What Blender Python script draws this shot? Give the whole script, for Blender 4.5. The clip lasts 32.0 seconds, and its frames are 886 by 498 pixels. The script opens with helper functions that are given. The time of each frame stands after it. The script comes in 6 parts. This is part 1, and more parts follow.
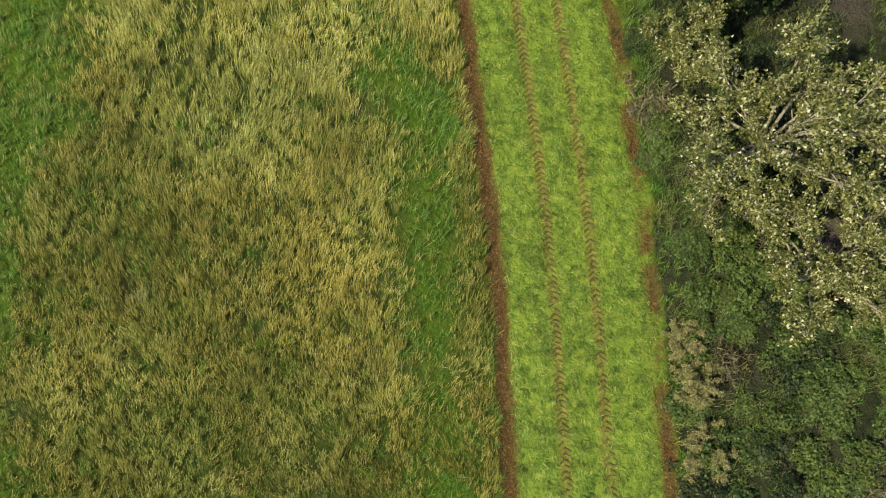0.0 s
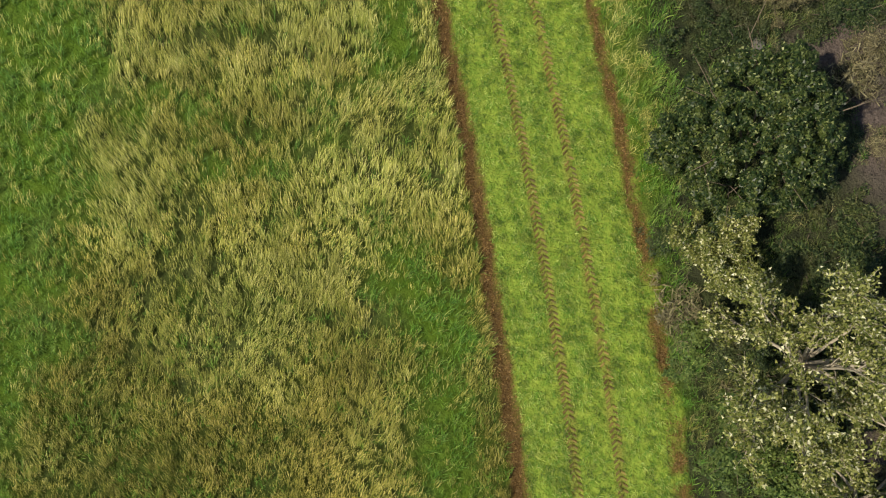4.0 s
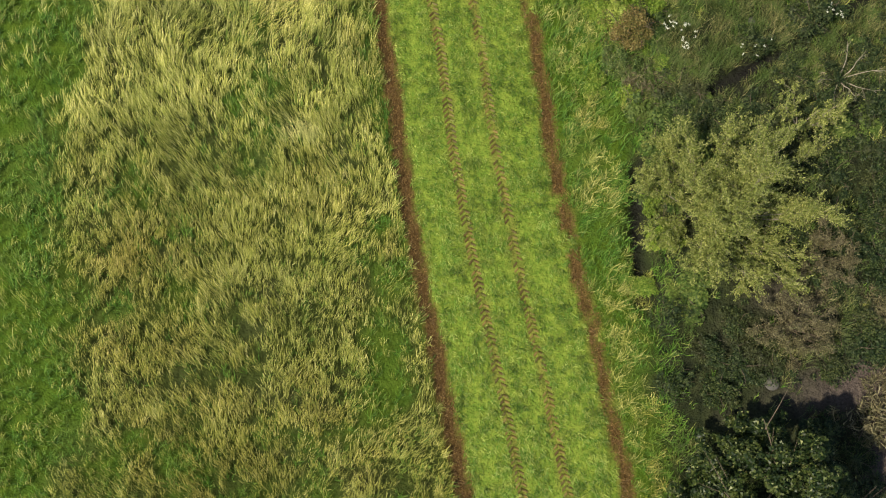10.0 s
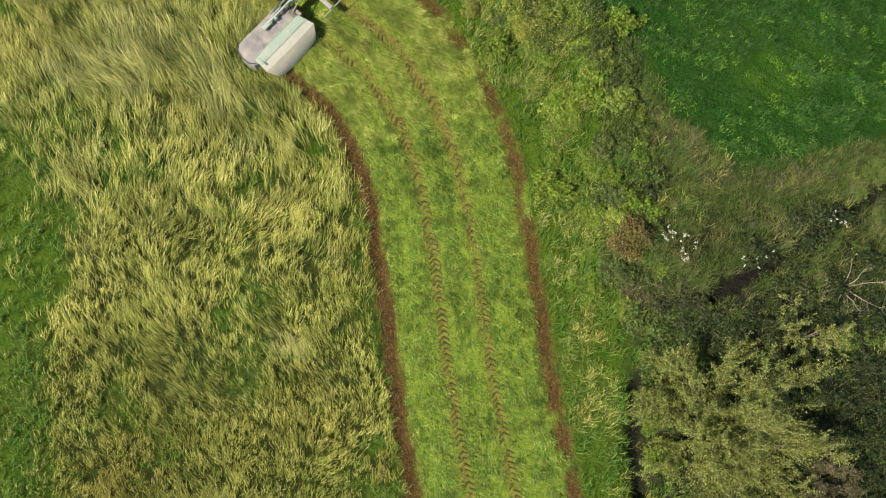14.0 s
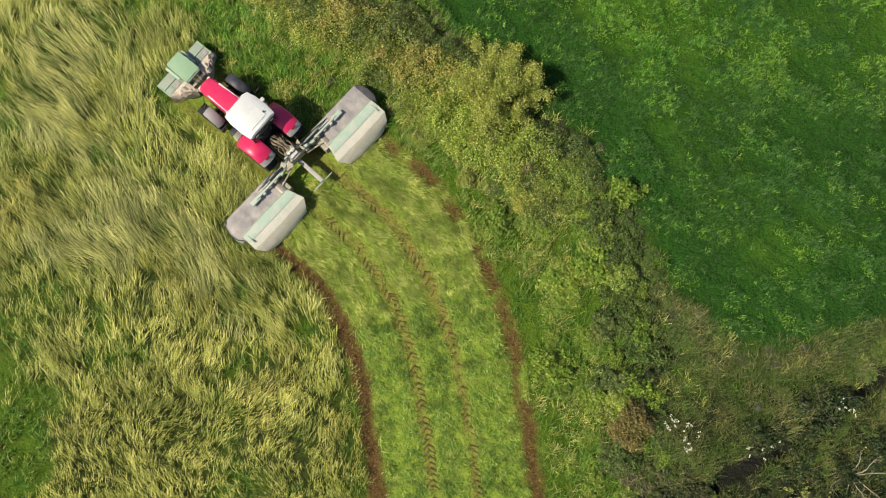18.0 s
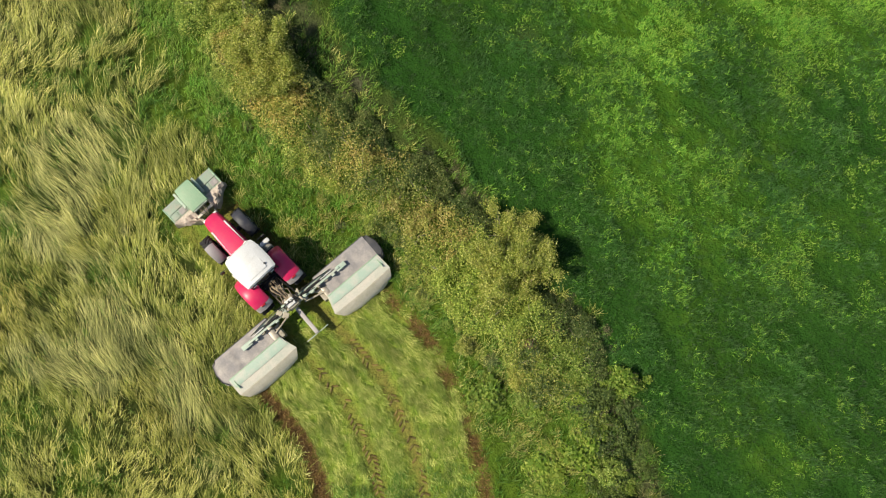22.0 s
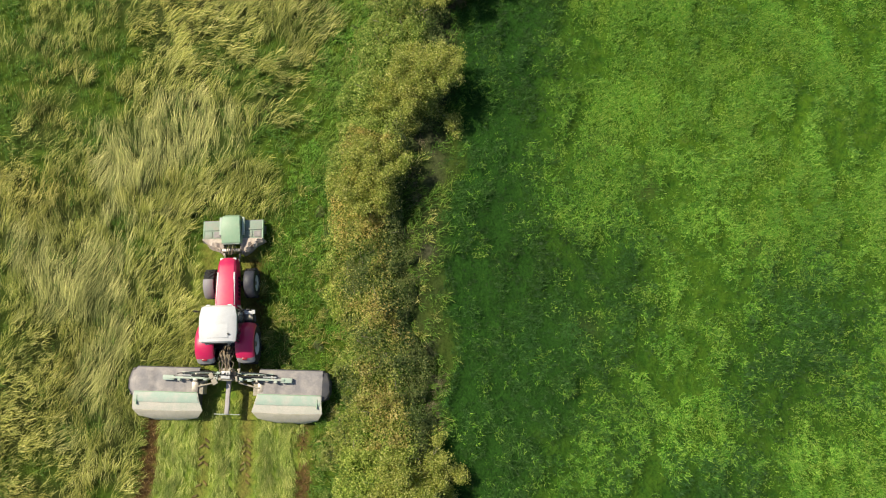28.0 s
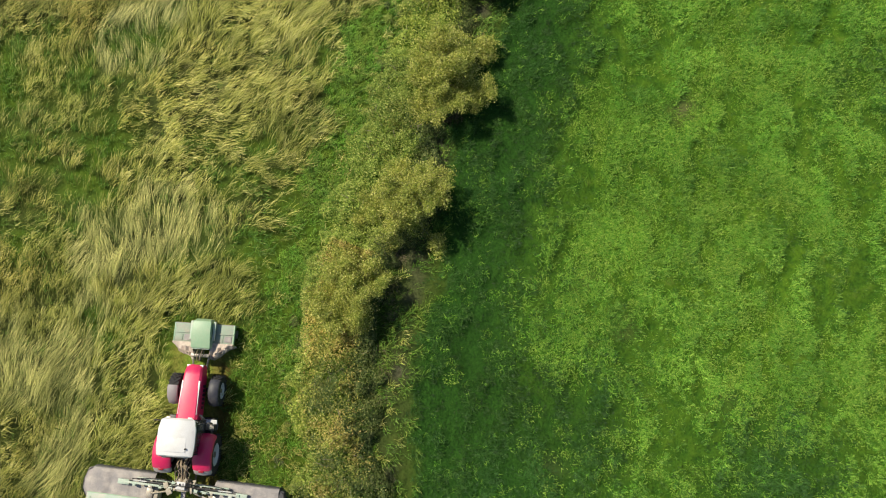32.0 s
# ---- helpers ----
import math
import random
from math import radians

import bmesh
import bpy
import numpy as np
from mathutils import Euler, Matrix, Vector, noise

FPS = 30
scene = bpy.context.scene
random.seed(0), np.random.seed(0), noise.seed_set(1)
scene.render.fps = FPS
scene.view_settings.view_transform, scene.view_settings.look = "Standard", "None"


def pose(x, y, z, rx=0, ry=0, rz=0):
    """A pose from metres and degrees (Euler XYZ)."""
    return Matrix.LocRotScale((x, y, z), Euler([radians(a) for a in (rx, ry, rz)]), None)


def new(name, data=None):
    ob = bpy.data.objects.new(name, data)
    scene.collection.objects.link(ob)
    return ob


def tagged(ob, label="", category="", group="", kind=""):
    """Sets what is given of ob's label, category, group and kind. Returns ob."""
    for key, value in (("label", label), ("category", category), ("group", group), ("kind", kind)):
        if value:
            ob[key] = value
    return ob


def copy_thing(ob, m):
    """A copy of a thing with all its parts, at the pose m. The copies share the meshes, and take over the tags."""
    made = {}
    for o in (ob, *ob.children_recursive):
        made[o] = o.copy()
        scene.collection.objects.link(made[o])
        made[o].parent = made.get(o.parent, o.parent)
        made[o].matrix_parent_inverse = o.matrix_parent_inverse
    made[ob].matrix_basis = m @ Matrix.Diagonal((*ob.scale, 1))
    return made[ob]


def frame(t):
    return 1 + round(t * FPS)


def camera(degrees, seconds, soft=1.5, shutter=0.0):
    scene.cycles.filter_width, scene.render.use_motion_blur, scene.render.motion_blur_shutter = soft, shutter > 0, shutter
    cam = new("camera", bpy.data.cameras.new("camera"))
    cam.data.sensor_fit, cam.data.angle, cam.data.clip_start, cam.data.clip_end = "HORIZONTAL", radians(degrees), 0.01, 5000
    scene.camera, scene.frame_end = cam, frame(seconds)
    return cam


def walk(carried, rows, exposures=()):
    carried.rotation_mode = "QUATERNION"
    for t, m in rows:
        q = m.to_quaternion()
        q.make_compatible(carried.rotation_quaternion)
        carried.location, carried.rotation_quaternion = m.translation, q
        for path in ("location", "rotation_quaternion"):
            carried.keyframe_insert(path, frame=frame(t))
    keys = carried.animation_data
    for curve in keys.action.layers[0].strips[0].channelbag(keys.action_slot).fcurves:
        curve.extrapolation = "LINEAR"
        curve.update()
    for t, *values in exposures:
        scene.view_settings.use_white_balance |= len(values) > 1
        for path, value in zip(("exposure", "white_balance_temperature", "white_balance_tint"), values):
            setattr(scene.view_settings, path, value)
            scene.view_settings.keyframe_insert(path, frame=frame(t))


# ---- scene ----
cam = camera(58, 32.0, soft=1.15)
# seconds, place in metres, turn in degrees
PATH = [
    (0, 0.000, 0.000, 38.159, 8.742, 0.105, 0.000),
    (0.5, -0.269, 1.395, 38.118, 8.617, 0.083, -1.055),
    (1, -0.410, 2.734, 38.063, 8.627, 0.138, -1.135),
    (1.5, -0.461, 3.863, 37.906, 8.759, 0.254, -1.119),
    (2, -0.678, 5.125, 37.730, 9.007, 0.126, -1.164),
    (2.5, -0.836, 6.354, 37.655, 9.015, 0.003, -1.214),
    (3, -0.819, 7.761, 37.532, 8.975, 0.101, -1.233),
    (3.5, -0.801, 8.996, 37.472, 9.006, 0.144, -1.258),
    (5.5, -0.835, 14.478, 37.476, 9.079, 0.013, -1.320),
    (6, -0.736, 15.999, 37.417, 9.037, 0.110, -1.293),
    (6.5, -0.705, 17.361, 37.386, 8.860, 0.090, -1.336),
    (7, -0.662, 18.716, 37.418, 8.896, 0.062, -1.404),
    (7.5, -0.645, 20.083, 37.416, 8.947, 0.012, -1.452),
    (8, -0.642, 21.475, 37.409, 8.956, -0.109, -1.457),
    (8.5, -0.626, 22.843, 37.512, 8.799, -0.171, -1.509),
    (9, -0.586, 24.175, 37.612, 8.886, -0.216, -1.533),
    (9.5, -0.467, 25.522, 37.679, 8.955, -0.160, -1.561),
    (10, -0.377, 26.893, 37.782, 8.969, -0.141, -1.592),
    (10.5, -0.251, 28.202, 37.899, 8.876, -0.047, -1.630),
    (11, -0.171, 29.590, 38.030, 8.807, -0.044, -1.674),
    (11.5, -0.134, 30.952, 38.201, 8.769, -0.088, -1.740),
    (12, -0.051, 32.287, 38.313, 8.754, -0.092, -1.746),
    (12.5, 0.061, 33.489, 38.362, 8.784, -0.029, -1.782),
    (13, 0.161, 34.927, 38.417, 8.774, -0.015, -1.775),
    (13.5, 0.189, 36.371, 38.453, 8.397, -0.065, -1.874),
    (14, 0.321, 37.726, 38.469, 8.251, 0.005, -1.846),
    (14.5, 0.392, 38.953, 38.450, 8.113, 0.006, -1.875),
    (16.5, 0.689, 43.588, 38.482, 7.988, 0.027, -2.069),
    (17, 0.722, 44.609, 38.455, 8.067, 0.004, -2.122),
    (17.5, 0.811, 45.607, 38.474, 8.020, 0.032, -2.077),
    (18, 0.946, 46.578, 38.458, 8.144, 0.127, -1.860),
    (18.5, 1.118, 47.607, 38.431, 8.178, 0.254, -1.306),
    (19, 1.290, 48.802, 38.453, 7.925, 0.383, -0.691),
    (19.5, 1.307, 49.950, 38.495, 7.637, 0.321, 0.601),
    (20, 1.221, 51.061, 38.497, 7.486, 0.121, 1.922),
    (20.5, 1.268, 52.046, 38.511, 7.495, 0.109, 2.946),
    (21, 1.413, 53.099, 38.494, 7.396, 0.260, 3.837),
    (21.5, 1.504, 54.071, 38.464, 7.337, 0.377, 4.536),
    (22, 1.450, 55.090, 38.473, 7.368, 0.241, 5.420),
    (22.5, 1.499, 56.058, 38.461, 7.265, 0.312, 6.449),
    (23, 1.488, 56.995, 38.472, 7.294, 0.286, 8.162),
    (23.5, 1.529, 57.820, 38.558, 7.349, 0.325, 10.799),
    (24, 1.605, 58.750, 38.623, 7.492, 0.431, 15.507),
    (24.5, 1.548, 59.523, 38.736, 7.540, 0.390, 19.476),
    (25, 1.487, 60.330, 38.832, 7.645, 0.326, 23.655),
    (25.5, 1.474, 61.004, 38.847, 7.944, 0.271, 27.616),
    (27.5, 2.367, 63.226, 39.581, 10.428, 1.008, 44.226),
    (28, 2.193, 63.956, 39.632, 10.703, 0.867, 47.856),
    (28.5, 1.987, 64.659, 39.601, 10.883, 0.756, 51.270),
    (29, 1.605, 65.395, 39.657, 10.855, 0.663, 53.092),
    (29.5, 1.194, 66.072, 39.701, 10.840, 0.648, 53.169),
    (30, 0.730, 66.709, 39.782, 10.781, 0.600, 53.143),
    (30.5, 0.261, 67.339, 39.839, 10.700, 0.643, 53.184),
    (31, -0.260, 67.963, 39.945, 10.794, 0.657, 53.202),
    (31.5, -0.824, 68.480, 40.059, 10.835, 0.580, 53.209),
    (32, -1.535, 69.223, 40.198, 10.675, 0.611, 53.227),
]
walk(cam, [(t, pose(x, y, z, a, b, c)) for t, x, y, z, a, b, c in PATH], [(0, 0.16, 6800, 7), (32, 0.16, 6800, 7)])

# late-summer sun, low haze
SHADOW_AZ, SUN_EL = radians(22), radians(52)
world = bpy.data.worlds.new("sky")
scene.world = world
world.use_nodes = True
wn = world.node_tree.nodes
sky = wn.new("ShaderNodeTexSky")
sky.sky_type, sky.sun_disc = "NISHITA", False
sky.sun_elevation = SUN_EL
sky.sun_rotation = math.pi / 2 - (SHADOW_AZ + math.pi)
world.node_tree.links.new(sky.outputs[0], wn["Background"].inputs[0])
wn["Background"].inputs[1].default_value = 0.095
sun = new("sun", bpy.data.lights.new("sun", "SUN"))
sun.data.energy, sun.data.angle, sun.data.color = 5.0, radians(1.2), (1.0, 0.92, 0.76)
to_ground = Vector((math.cos(SHADOW_AZ) * math.cos(SUN_EL), math.sin(SHADOW_AZ) * math.cos(SUN_EL), -math.sin(SUN_EL)))
sun.matrix_world = Matrix.Translation((0, 30, 60)) @ to_ground.to_track_quat("-Z", "Y").to_matrix().to_4x4()

# ---- materials ----
def nodes_of(name):
    m = bpy.data.materials.new(name)
    m.use_nodes = True
    return m, m.node_tree.nodes, m.node_tree.links


def ramp_node(n, stops):
    r = n.new("ShaderNodeValToRGB")
    while len(r.color_ramp.elements) < len(stops):
        r.color_ramp.elements.new(0.5)
    for e, (p, c) in zip(r.color_ramp.elements, stops):
        e.position, e.color = p, (*c, 1)
    return r


def noise_node(n, l, scale, detail=4, coords=None, rough=0.6):
    t = n.new("ShaderNodeTexNoise")
    t.inputs["Scale"].default_value, t.inputs["Detail"].default_value, t.inputs["Roughness"].default_value = scale, detail, rough
    if coords is not None:
        l.new(coords, t.inputs["Vector"])
    return t


def mix_node(n, l, fac, a, b, kind="MIX"):
    m = n.new("ShaderNodeMix")
    m.data_type, m.blend_type = "RGBA", kind
    for sock, v in ((m.inputs[0], fac), (m.inputs[6], a), (m.inputs[7], b)):
        if isinstance(v, (int, float)):
            sock.default_value = v
        elif isinstance(v, tuple):
            sock.default_value = (*v, 1)
        else:
            l.new(v, sock)
    return m.outputs[2]


def paint(name, color, rough=0.4, metal=0.0, dirt=(0.2, 0.16, 0.1), amount=0.35, scale=3.0, bump=0.05, coat=0.0):
    """Painted, moulded or woven surface with dust and wear at two scales."""
    m, n, l = nodes_of(name)
    b = n["Principled BSDF"]
    co = n.new("ShaderNodeTexCoord").outputs["Object"]
    big, fine = noise_node(n, l, scale, 5, co), noise_node(n, l, scale * 14, 3, co)
    r1 = ramp_node(n, [(0.42, (0, 0, 0)), (0.75, (amount,) * 3)])
    l.new(big.outputs[0], r1.inputs[0])
    c1 = mix_node(n, l, r1.outputs[0], color, dirt)
    r2 = ramp_node(n, [(0.3, (0.86,) * 3), (0.7, (1.08,) * 3)])
    l.new(fine.outputs[0], r2.inputs[0])
    l.new(mix_node(n, l, 1.0, c1, r2.outputs[0], "MULTIPLY"), b.inputs["Base Color"])
    b.inputs["Roughness"].default_value, b.inputs["Metallic"].default_value = rough, metal
    b.inputs["Coat Weight"].default_value = coat
    if bump:
        bn = n.new("ShaderNodeBump")
        bn.inputs["Strength"].default_value, bn.inputs["Distance"].default_value = bump, 0.05
        l.new(big.outputs[0], bn.inputs["Height"])
        l.new(bn.outputs[0], b.inputs["Normal"])
    return m


def foliage(name, stops, patch=0.5, patch_color=(0.2, 0.17, 0.05), patch_scale=0.35, rough=0.55, through_light=0.3, lo=0.45, hi=0.7, varied=False, brown=False, foot_shade=None, shade_toned=False):
    """Leaves or blades: each one its own tone, with drifts of another tone over metres."""
    m, n, l = nodes_of(name)
    geo = n.new("ShaderNodeNewGeometry")
    r = ramp_node(n, stops)
    l.new(geo.outputs["Random Per Island"], r.inputs[0])
    vary = n.new("ShaderNodeObjectInfo")
    vr = ramp_node(n, [(0, (0.75, 0.8, 0.8)), (0.5, (1, 1, 1)), (1, (1.15, 1.1, 1.0))])
    l.new(vary.outputs["Random"], vr.inputs[0])
    nz = noise_node(n, l, patch_scale, 4, geo.outputs["Position"])
    pr = ramp_node(n, [(lo, (0, 0, 0)), (hi, (patch,) * 3)])
    l.new(nz.outputs[0], pr.inputs[0])
    col = mix_node(n, l, pr.outputs[0], r.outputs[0], patch_color)
    # darker brown by noise, more so towards low y
    if brown:
        bz = noise_node(n, l, 0.11, 3, geo.outputs["Position"])
        br = ramp_node(n, [(0.5, (0, 0, 0)), (0.7, (0.75,) * 3)])
        axes, low_y, add = n.new("ShaderNodeSeparateXYZ"), n.new("ShaderNodeMapRange"), n.new("ShaderNodeMath")
        l.new(geo.outputs["Position"], axes.inputs[0])
        l.new(axes.outputs["Y"], low_y.inputs["Value"])
        for key, v in (("From Min", 32), ("From Max", 6), ("To Min", 0), ("To Max", 0.16)):
            low_y.inputs[key].default_value = v
        l.new(bz.outputs[0], add.inputs[0])
        l.new(low_y.outputs[0], add.inputs[1])
        l.new(add.outputs[0], br.inputs[0])
        col = mix_node(n, l, br.outputs[0], col, mix_node(n, l, 1.0, r.outputs[0], (0.72, 0.62, 0.5), "MULTIPLY"))
    # darkens the foot: shade between blades put into the colour, besides its green
    if foot_shade:
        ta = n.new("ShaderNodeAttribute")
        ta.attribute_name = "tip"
        tr_ = ramp_node(n, [(0.1, foot_shade[0]), (0.95, foot_shade[1])])
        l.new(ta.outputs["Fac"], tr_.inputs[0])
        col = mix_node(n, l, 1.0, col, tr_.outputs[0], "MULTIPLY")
    # multiplies light-and-shade contrast of tufts and lumps into the blade colour
    if shade_toned:
        sa = n.new("ShaderNodeAttribute")
        sa.attribute_name = "shade_tone"
        sr = ramp_node(n, [(0.0, (0.34, 0.39, 0.3)), (0.5, (0.92, 0.93, 0.9)), (1.0, (1.5, 1.45, 1.5))])
        l.new(sa.outputs["Fac"], sr.inputs[0])
        col = mix_node(n, l, 1.0, col, sr.outputs[0], "MULTIPLY")
    if varied:
        col = mix_node(n, l, 1.0, col, vr.outputs[0], "MULTIPLY")
    b = n["Principled BSDF"]
    l.new(col, b.inputs["Base Color"])
    b.inputs["Roughness"].default_value = rough
    b.inputs["Specular IOR Level"].default_value = 0.3
    tr = n.new("ShaderNodeBsdfTranslucent")
    l.new(col, tr.inputs["Color"])
    mx = n.new("ShaderNodeMixShader")
    mx.inputs[0].default_value = through_light
    l.new(b.outputs[0], mx.inputs[1])
    l.new(tr.outputs[0], mx.inputs[2])
    l.new(mx.outputs[0], n["Material Output"].inputs[0])
    return m


RED = paint("red_paint", (0.6, 0.011, 0.095), 0.4, coat=0.4, amount=0.2, dirt=(0.4, 0.12, 0.1), bump=0.0)
ROOF_WHITE = paint("white_roof_plastic", (0.62, 0.62, 0.63), 0.4, amount=0.3, dirt=(0.45, 0.43, 0.4), bump=0.0)
FENDER_GREY = paint("grey_plastic", (0.42, 0.38, 0.38), 0.6, amount=0.4)
GUARD = paint("dark_guard_plastic", (0.028, 0.03, 0.045), 0.55, amount=0.3, dirt=(0.2, 0.18, 0.16))
# paler than the right one: sun sheen put into the left mudguard's colour
SUNLIT_GUARD = paint("sunlit_dusty_plastic", (0.27, 0.245, 0.26), 0.6, amount=0.4, dirt=(0.3, 0.27, 0.24))
DUSTY = paint("dust_caked_steel", (0.42, 0.37, 0.29), 0.8, amount=0.7, dirt=(0.2, 0.17, 0.13), scale=5)
DUST_HOSE = paint("dusty_hose", (0.28, 0.22, 0.15), 0.7, amount=0.5, dirt=(0.08, 0.06, 0.04), scale=6)
TYRE = paint("tyre_rubber", (0.018, 0.018, 0.021), 0.8, amount=0.35, dirt=(0.07, 0.06, 0.045), scale=4)
RIM = paint("rim_paint", (0.62, 0.62, 0.62), 0.45, amount=0.3)
BLACK = paint("black_plastic", (0.012, 0.012, 0.015), 0.5, amount=0.3, dirt=(0.06, 0.05, 0.04))
STEEL = paint("worn_steel", (0.3, 0.28, 0.25), 0.45, 0.6, amount=0.6, dirt=(0.18, 0.12, 0.07), scale=6)
MINT = paint("pale_green_paint", (0.58, 0.535, 0.46), 0.7, amount=0.8, dirt=(0.42, 0.46, 0.38), scale=1.5)
GREEN = paint("mower_green_paint", (0.25, 0.39, 0.25), 0.45, amount=0.35, dirt=(0.4, 0.42, 0.3), scale=2.5)
CANVAS = paint("dusty_grey_canvas", (0.27, 0.25, 0.25), 0.85, amount=0.85, dirt=(0.46, 0.41, 0.37), scale=2.3, bump=1.0)
CURTAIN = paint("crumpled_grey_canvas", (0.54, 0.45, 0.38), 0.85, amount=0.9, dirt=(0.27, 0.22, 0.18), scale=3.5, bump=0.8)
SKIRT = paint("beige_canvas_skirt", (0.68, 0.61, 0.5), 0.85, amount=0.4, dirt=(0.4, 0.36, 0.22), scale=3, bump=0.4)
DARK_CANVAS = paint("dark_grey_canvas", (0.07, 0.07, 0.08), 0.8, amount=0.4, dirt=(0.16, 0.15, 0.13), bump=0.4)
ARM_GREEN = paint("dusty_green_paint", (0.35, 0.45, 0.37), 0.55, amount=0.95, dirt=(0.52, 0.48, 0.42), scale=2.6)
DECK = paint("deck_paint", (0.27, 0.34, 0.27), 0.7, amount=0.95, dirt=(0.36, 0.31, 0.26), scale=2.6, bump=0.3)
HOSE = paint("black_hose", (0.02, 0.02, 0.02), 0.5, amount=0.2)
LAMP = paint("lamp_lens", (0.75, 0.75, 0.72), 0.15, amount=0.1, bump=0.0)
AMBER = paint("red_lamp_lens", (0.3, 0.01, 0.02), 0.2, amount=0.1, bump=0.0)
BARK = paint("bark", (0.16, 0.12, 0.085), 0.9, amount=0.5, dirt=(0.08, 0.08, 0.05), scale=5, bump=0.6)
STONE = paint("weathered_stone", (0.1, 0.092, 0.088), 0.9, amount=0.8, dirt=(0.06, 0.07, 0.04), scale=4, bump=0.6)
STUMP = paint("rotten_wood", (0.17, 0.085, 0.06), 0.9, amount=0.6, dirt=(0.07, 0.05, 0.035), scale=5, bump=0.6)
PALE_BARK = paint("pale_bark", (0.36, 0.31, 0.24), 0.9, amount=0.5, dirt=(0.2, 0.17, 0.12), scale=5, bump=0.6)

GLASS, gn, gl = nodes_of("cab_glass")
gb = gn["Principled BSDF"]
gb.inputs["Base Color"].default_value = (0.35, 0.42, 0.42, 1)
gb.inputs["Roughness"].default_value, gb.inputs["Transmission Weight"].default_value = 0.03, 0.9

DRY = foliage("dry_grass_blades", [(0, (0.13, 0.17, 0.03)), (0.3, (0.31, 0.33, 0.07)), (0.7, (0.48, 0.475, 0.13)), (1, (0.8, 0.75, 0.34))], 0.5, (0.24, 0.3, 0.05), 0.3, lo=0.48, hi=0.72, brown=True, shade_toned=True, foot_shade=((0.27, 0.36, 0.2), (1.26, 1.24, 1.18)), through_light=0.1)
LODGED = foliage("lodged_grass_blades", [(0, (0.12, 0.15, 0.045)), (0.4, (0.33, 0.34, 0.11)), (1, (0.68, 0.64, 0.27))], 0.6, (0.27, 0.28, 0.08), 0.9, shade_toned=True, foot_shade=((0.6, 0.68, 0.5), (1.5, 1.42, 1.3)), through_light=0.1)
FRESH = foliage("green_grass_blades", [(0, (0.045, 0.125, 0.012)), (0.5, (0.088, 0.2, 0.02)), (0.88, (0.165, 0.285, 0.038)), (1, (0.36, 0.38, 0.11))], 0.55, (0.17, 0.22, 0.03), 0.6, foot_shade=((0.36, 0.45, 0.36), (1.3, 1.3, 1.25)), through_light=0.1)
LANE = foliage("lane_grass_blades", [(0, (0.06, 0.18, 0.016)), (0.5, (0.14, 0.33, 0.032)), (1, (0.3, 0.5, 0.08))], 0.7, (0.24, 0.27, 0.045), 0.9, foot_shade=((0.6, 0.7, 0.6), (1.25, 1.25, 1.2)), through_light=0.2)
ROUGH = foliage("rough_grass_blades", [(0, (0.05, 0.075, 0.018)), (0.45, (0.11, 0.135, 0.036)), (0.8, (0.2, 0.19, 0.07)), (1, (0.4, 0.34, 0.17))], 0.75, (0.075, 0.135, 0.025), 0.7, lo=0.42, hi=0.6, foot_shade=((0.5, 0.55, 0.5), (1.25, 1.25, 1.2)), through_light=0.15)
CUT_ROWS = foliage("wilted_cut_grass", [(0, (0.17, 0.25, 0.04)), (0.5, (0.38, 0.44, 0.09)), (1, (0.74, 0.71, 0.25))], 0.5, (0.2, 0.32, 0.045), 1.1, lo=0.46, hi=0.62, shade_toned=True)
CUT = foliage("cut_grass_blades", [(0, (0.08, 0.18, 0.02)), (0.5, (0.16, 0.285, 0.04)), (1, (0.4, 0.45, 0.13))], 0.75, (0.42, 0.48, 0.1), 1.9, lo=0.5, hi=0.66, shade_toned=True)
PASTURE = foliage("pasture_blades", [(0, (0.038, 0.145, 0.009)), (0.5, (0.115, 0.28, 0.022)), (1, (0.3, 0.48, 0.07))], 0.7, (0.05, 0.17, 0.012), 0.14, through_light=0.2, shade_toned=True)
PASTURE_CLUMP = foliage("pasture_clump_blades", [(0, (0.11, 0.27, 0.022)), (0.5, (0.24, 0.43, 0.045)), (1, (0.45, 0.6, 0.12))], 0.6, (0.1, 0.27, 0.02), 0.25, through_light=0.4)
# deep green with the hedge's shadow put into its colour
PASTURE_DEEP_SHADE = foliage("deep_shaded_pasture_blades", [(0, (0.013, 0.051, 0.006)), (0.5, (0.027, 0.088, 0.01)), (1, (0.062, 0.147, 0.018))], 0.7, (0.026, 0.1, 0.015), 0.2, through_light=0.2, shade_toned=True)
STALK = foliage("brown_stubble", [(0, (0.075, 0.042, 0.013)), (0.6, (0.155, 0.088, 0.026)), (1, (0.3, 0.185, 0.058))], 0.4, (0.1, 0.06, 0.016), 1.0, through_light=0.1)
TREAD = foliage("pressed_tread_soil", [(0, (0.08, 0.055, 0.015)), (0.6, (0.14, 0.098, 0.026)), (1, (0.24, 0.17, 0.048))], 0.6, (0.12, 0.14, 0.03), 1.1, through_light=0.0)
L_PALE = foliage("pale_tree_leaves", [(0, (0.055, 0.075, 0.016)), (0.4, (0.14, 0.16, 0.035)), (0.7, (0.28, 0.29, 0.08)), (0.86, (0.5, 0.49, 0.2)), (1, (0.9, 0.87, 0.64))], 0.5, (0.09, 0.12, 0.025), 0.9)
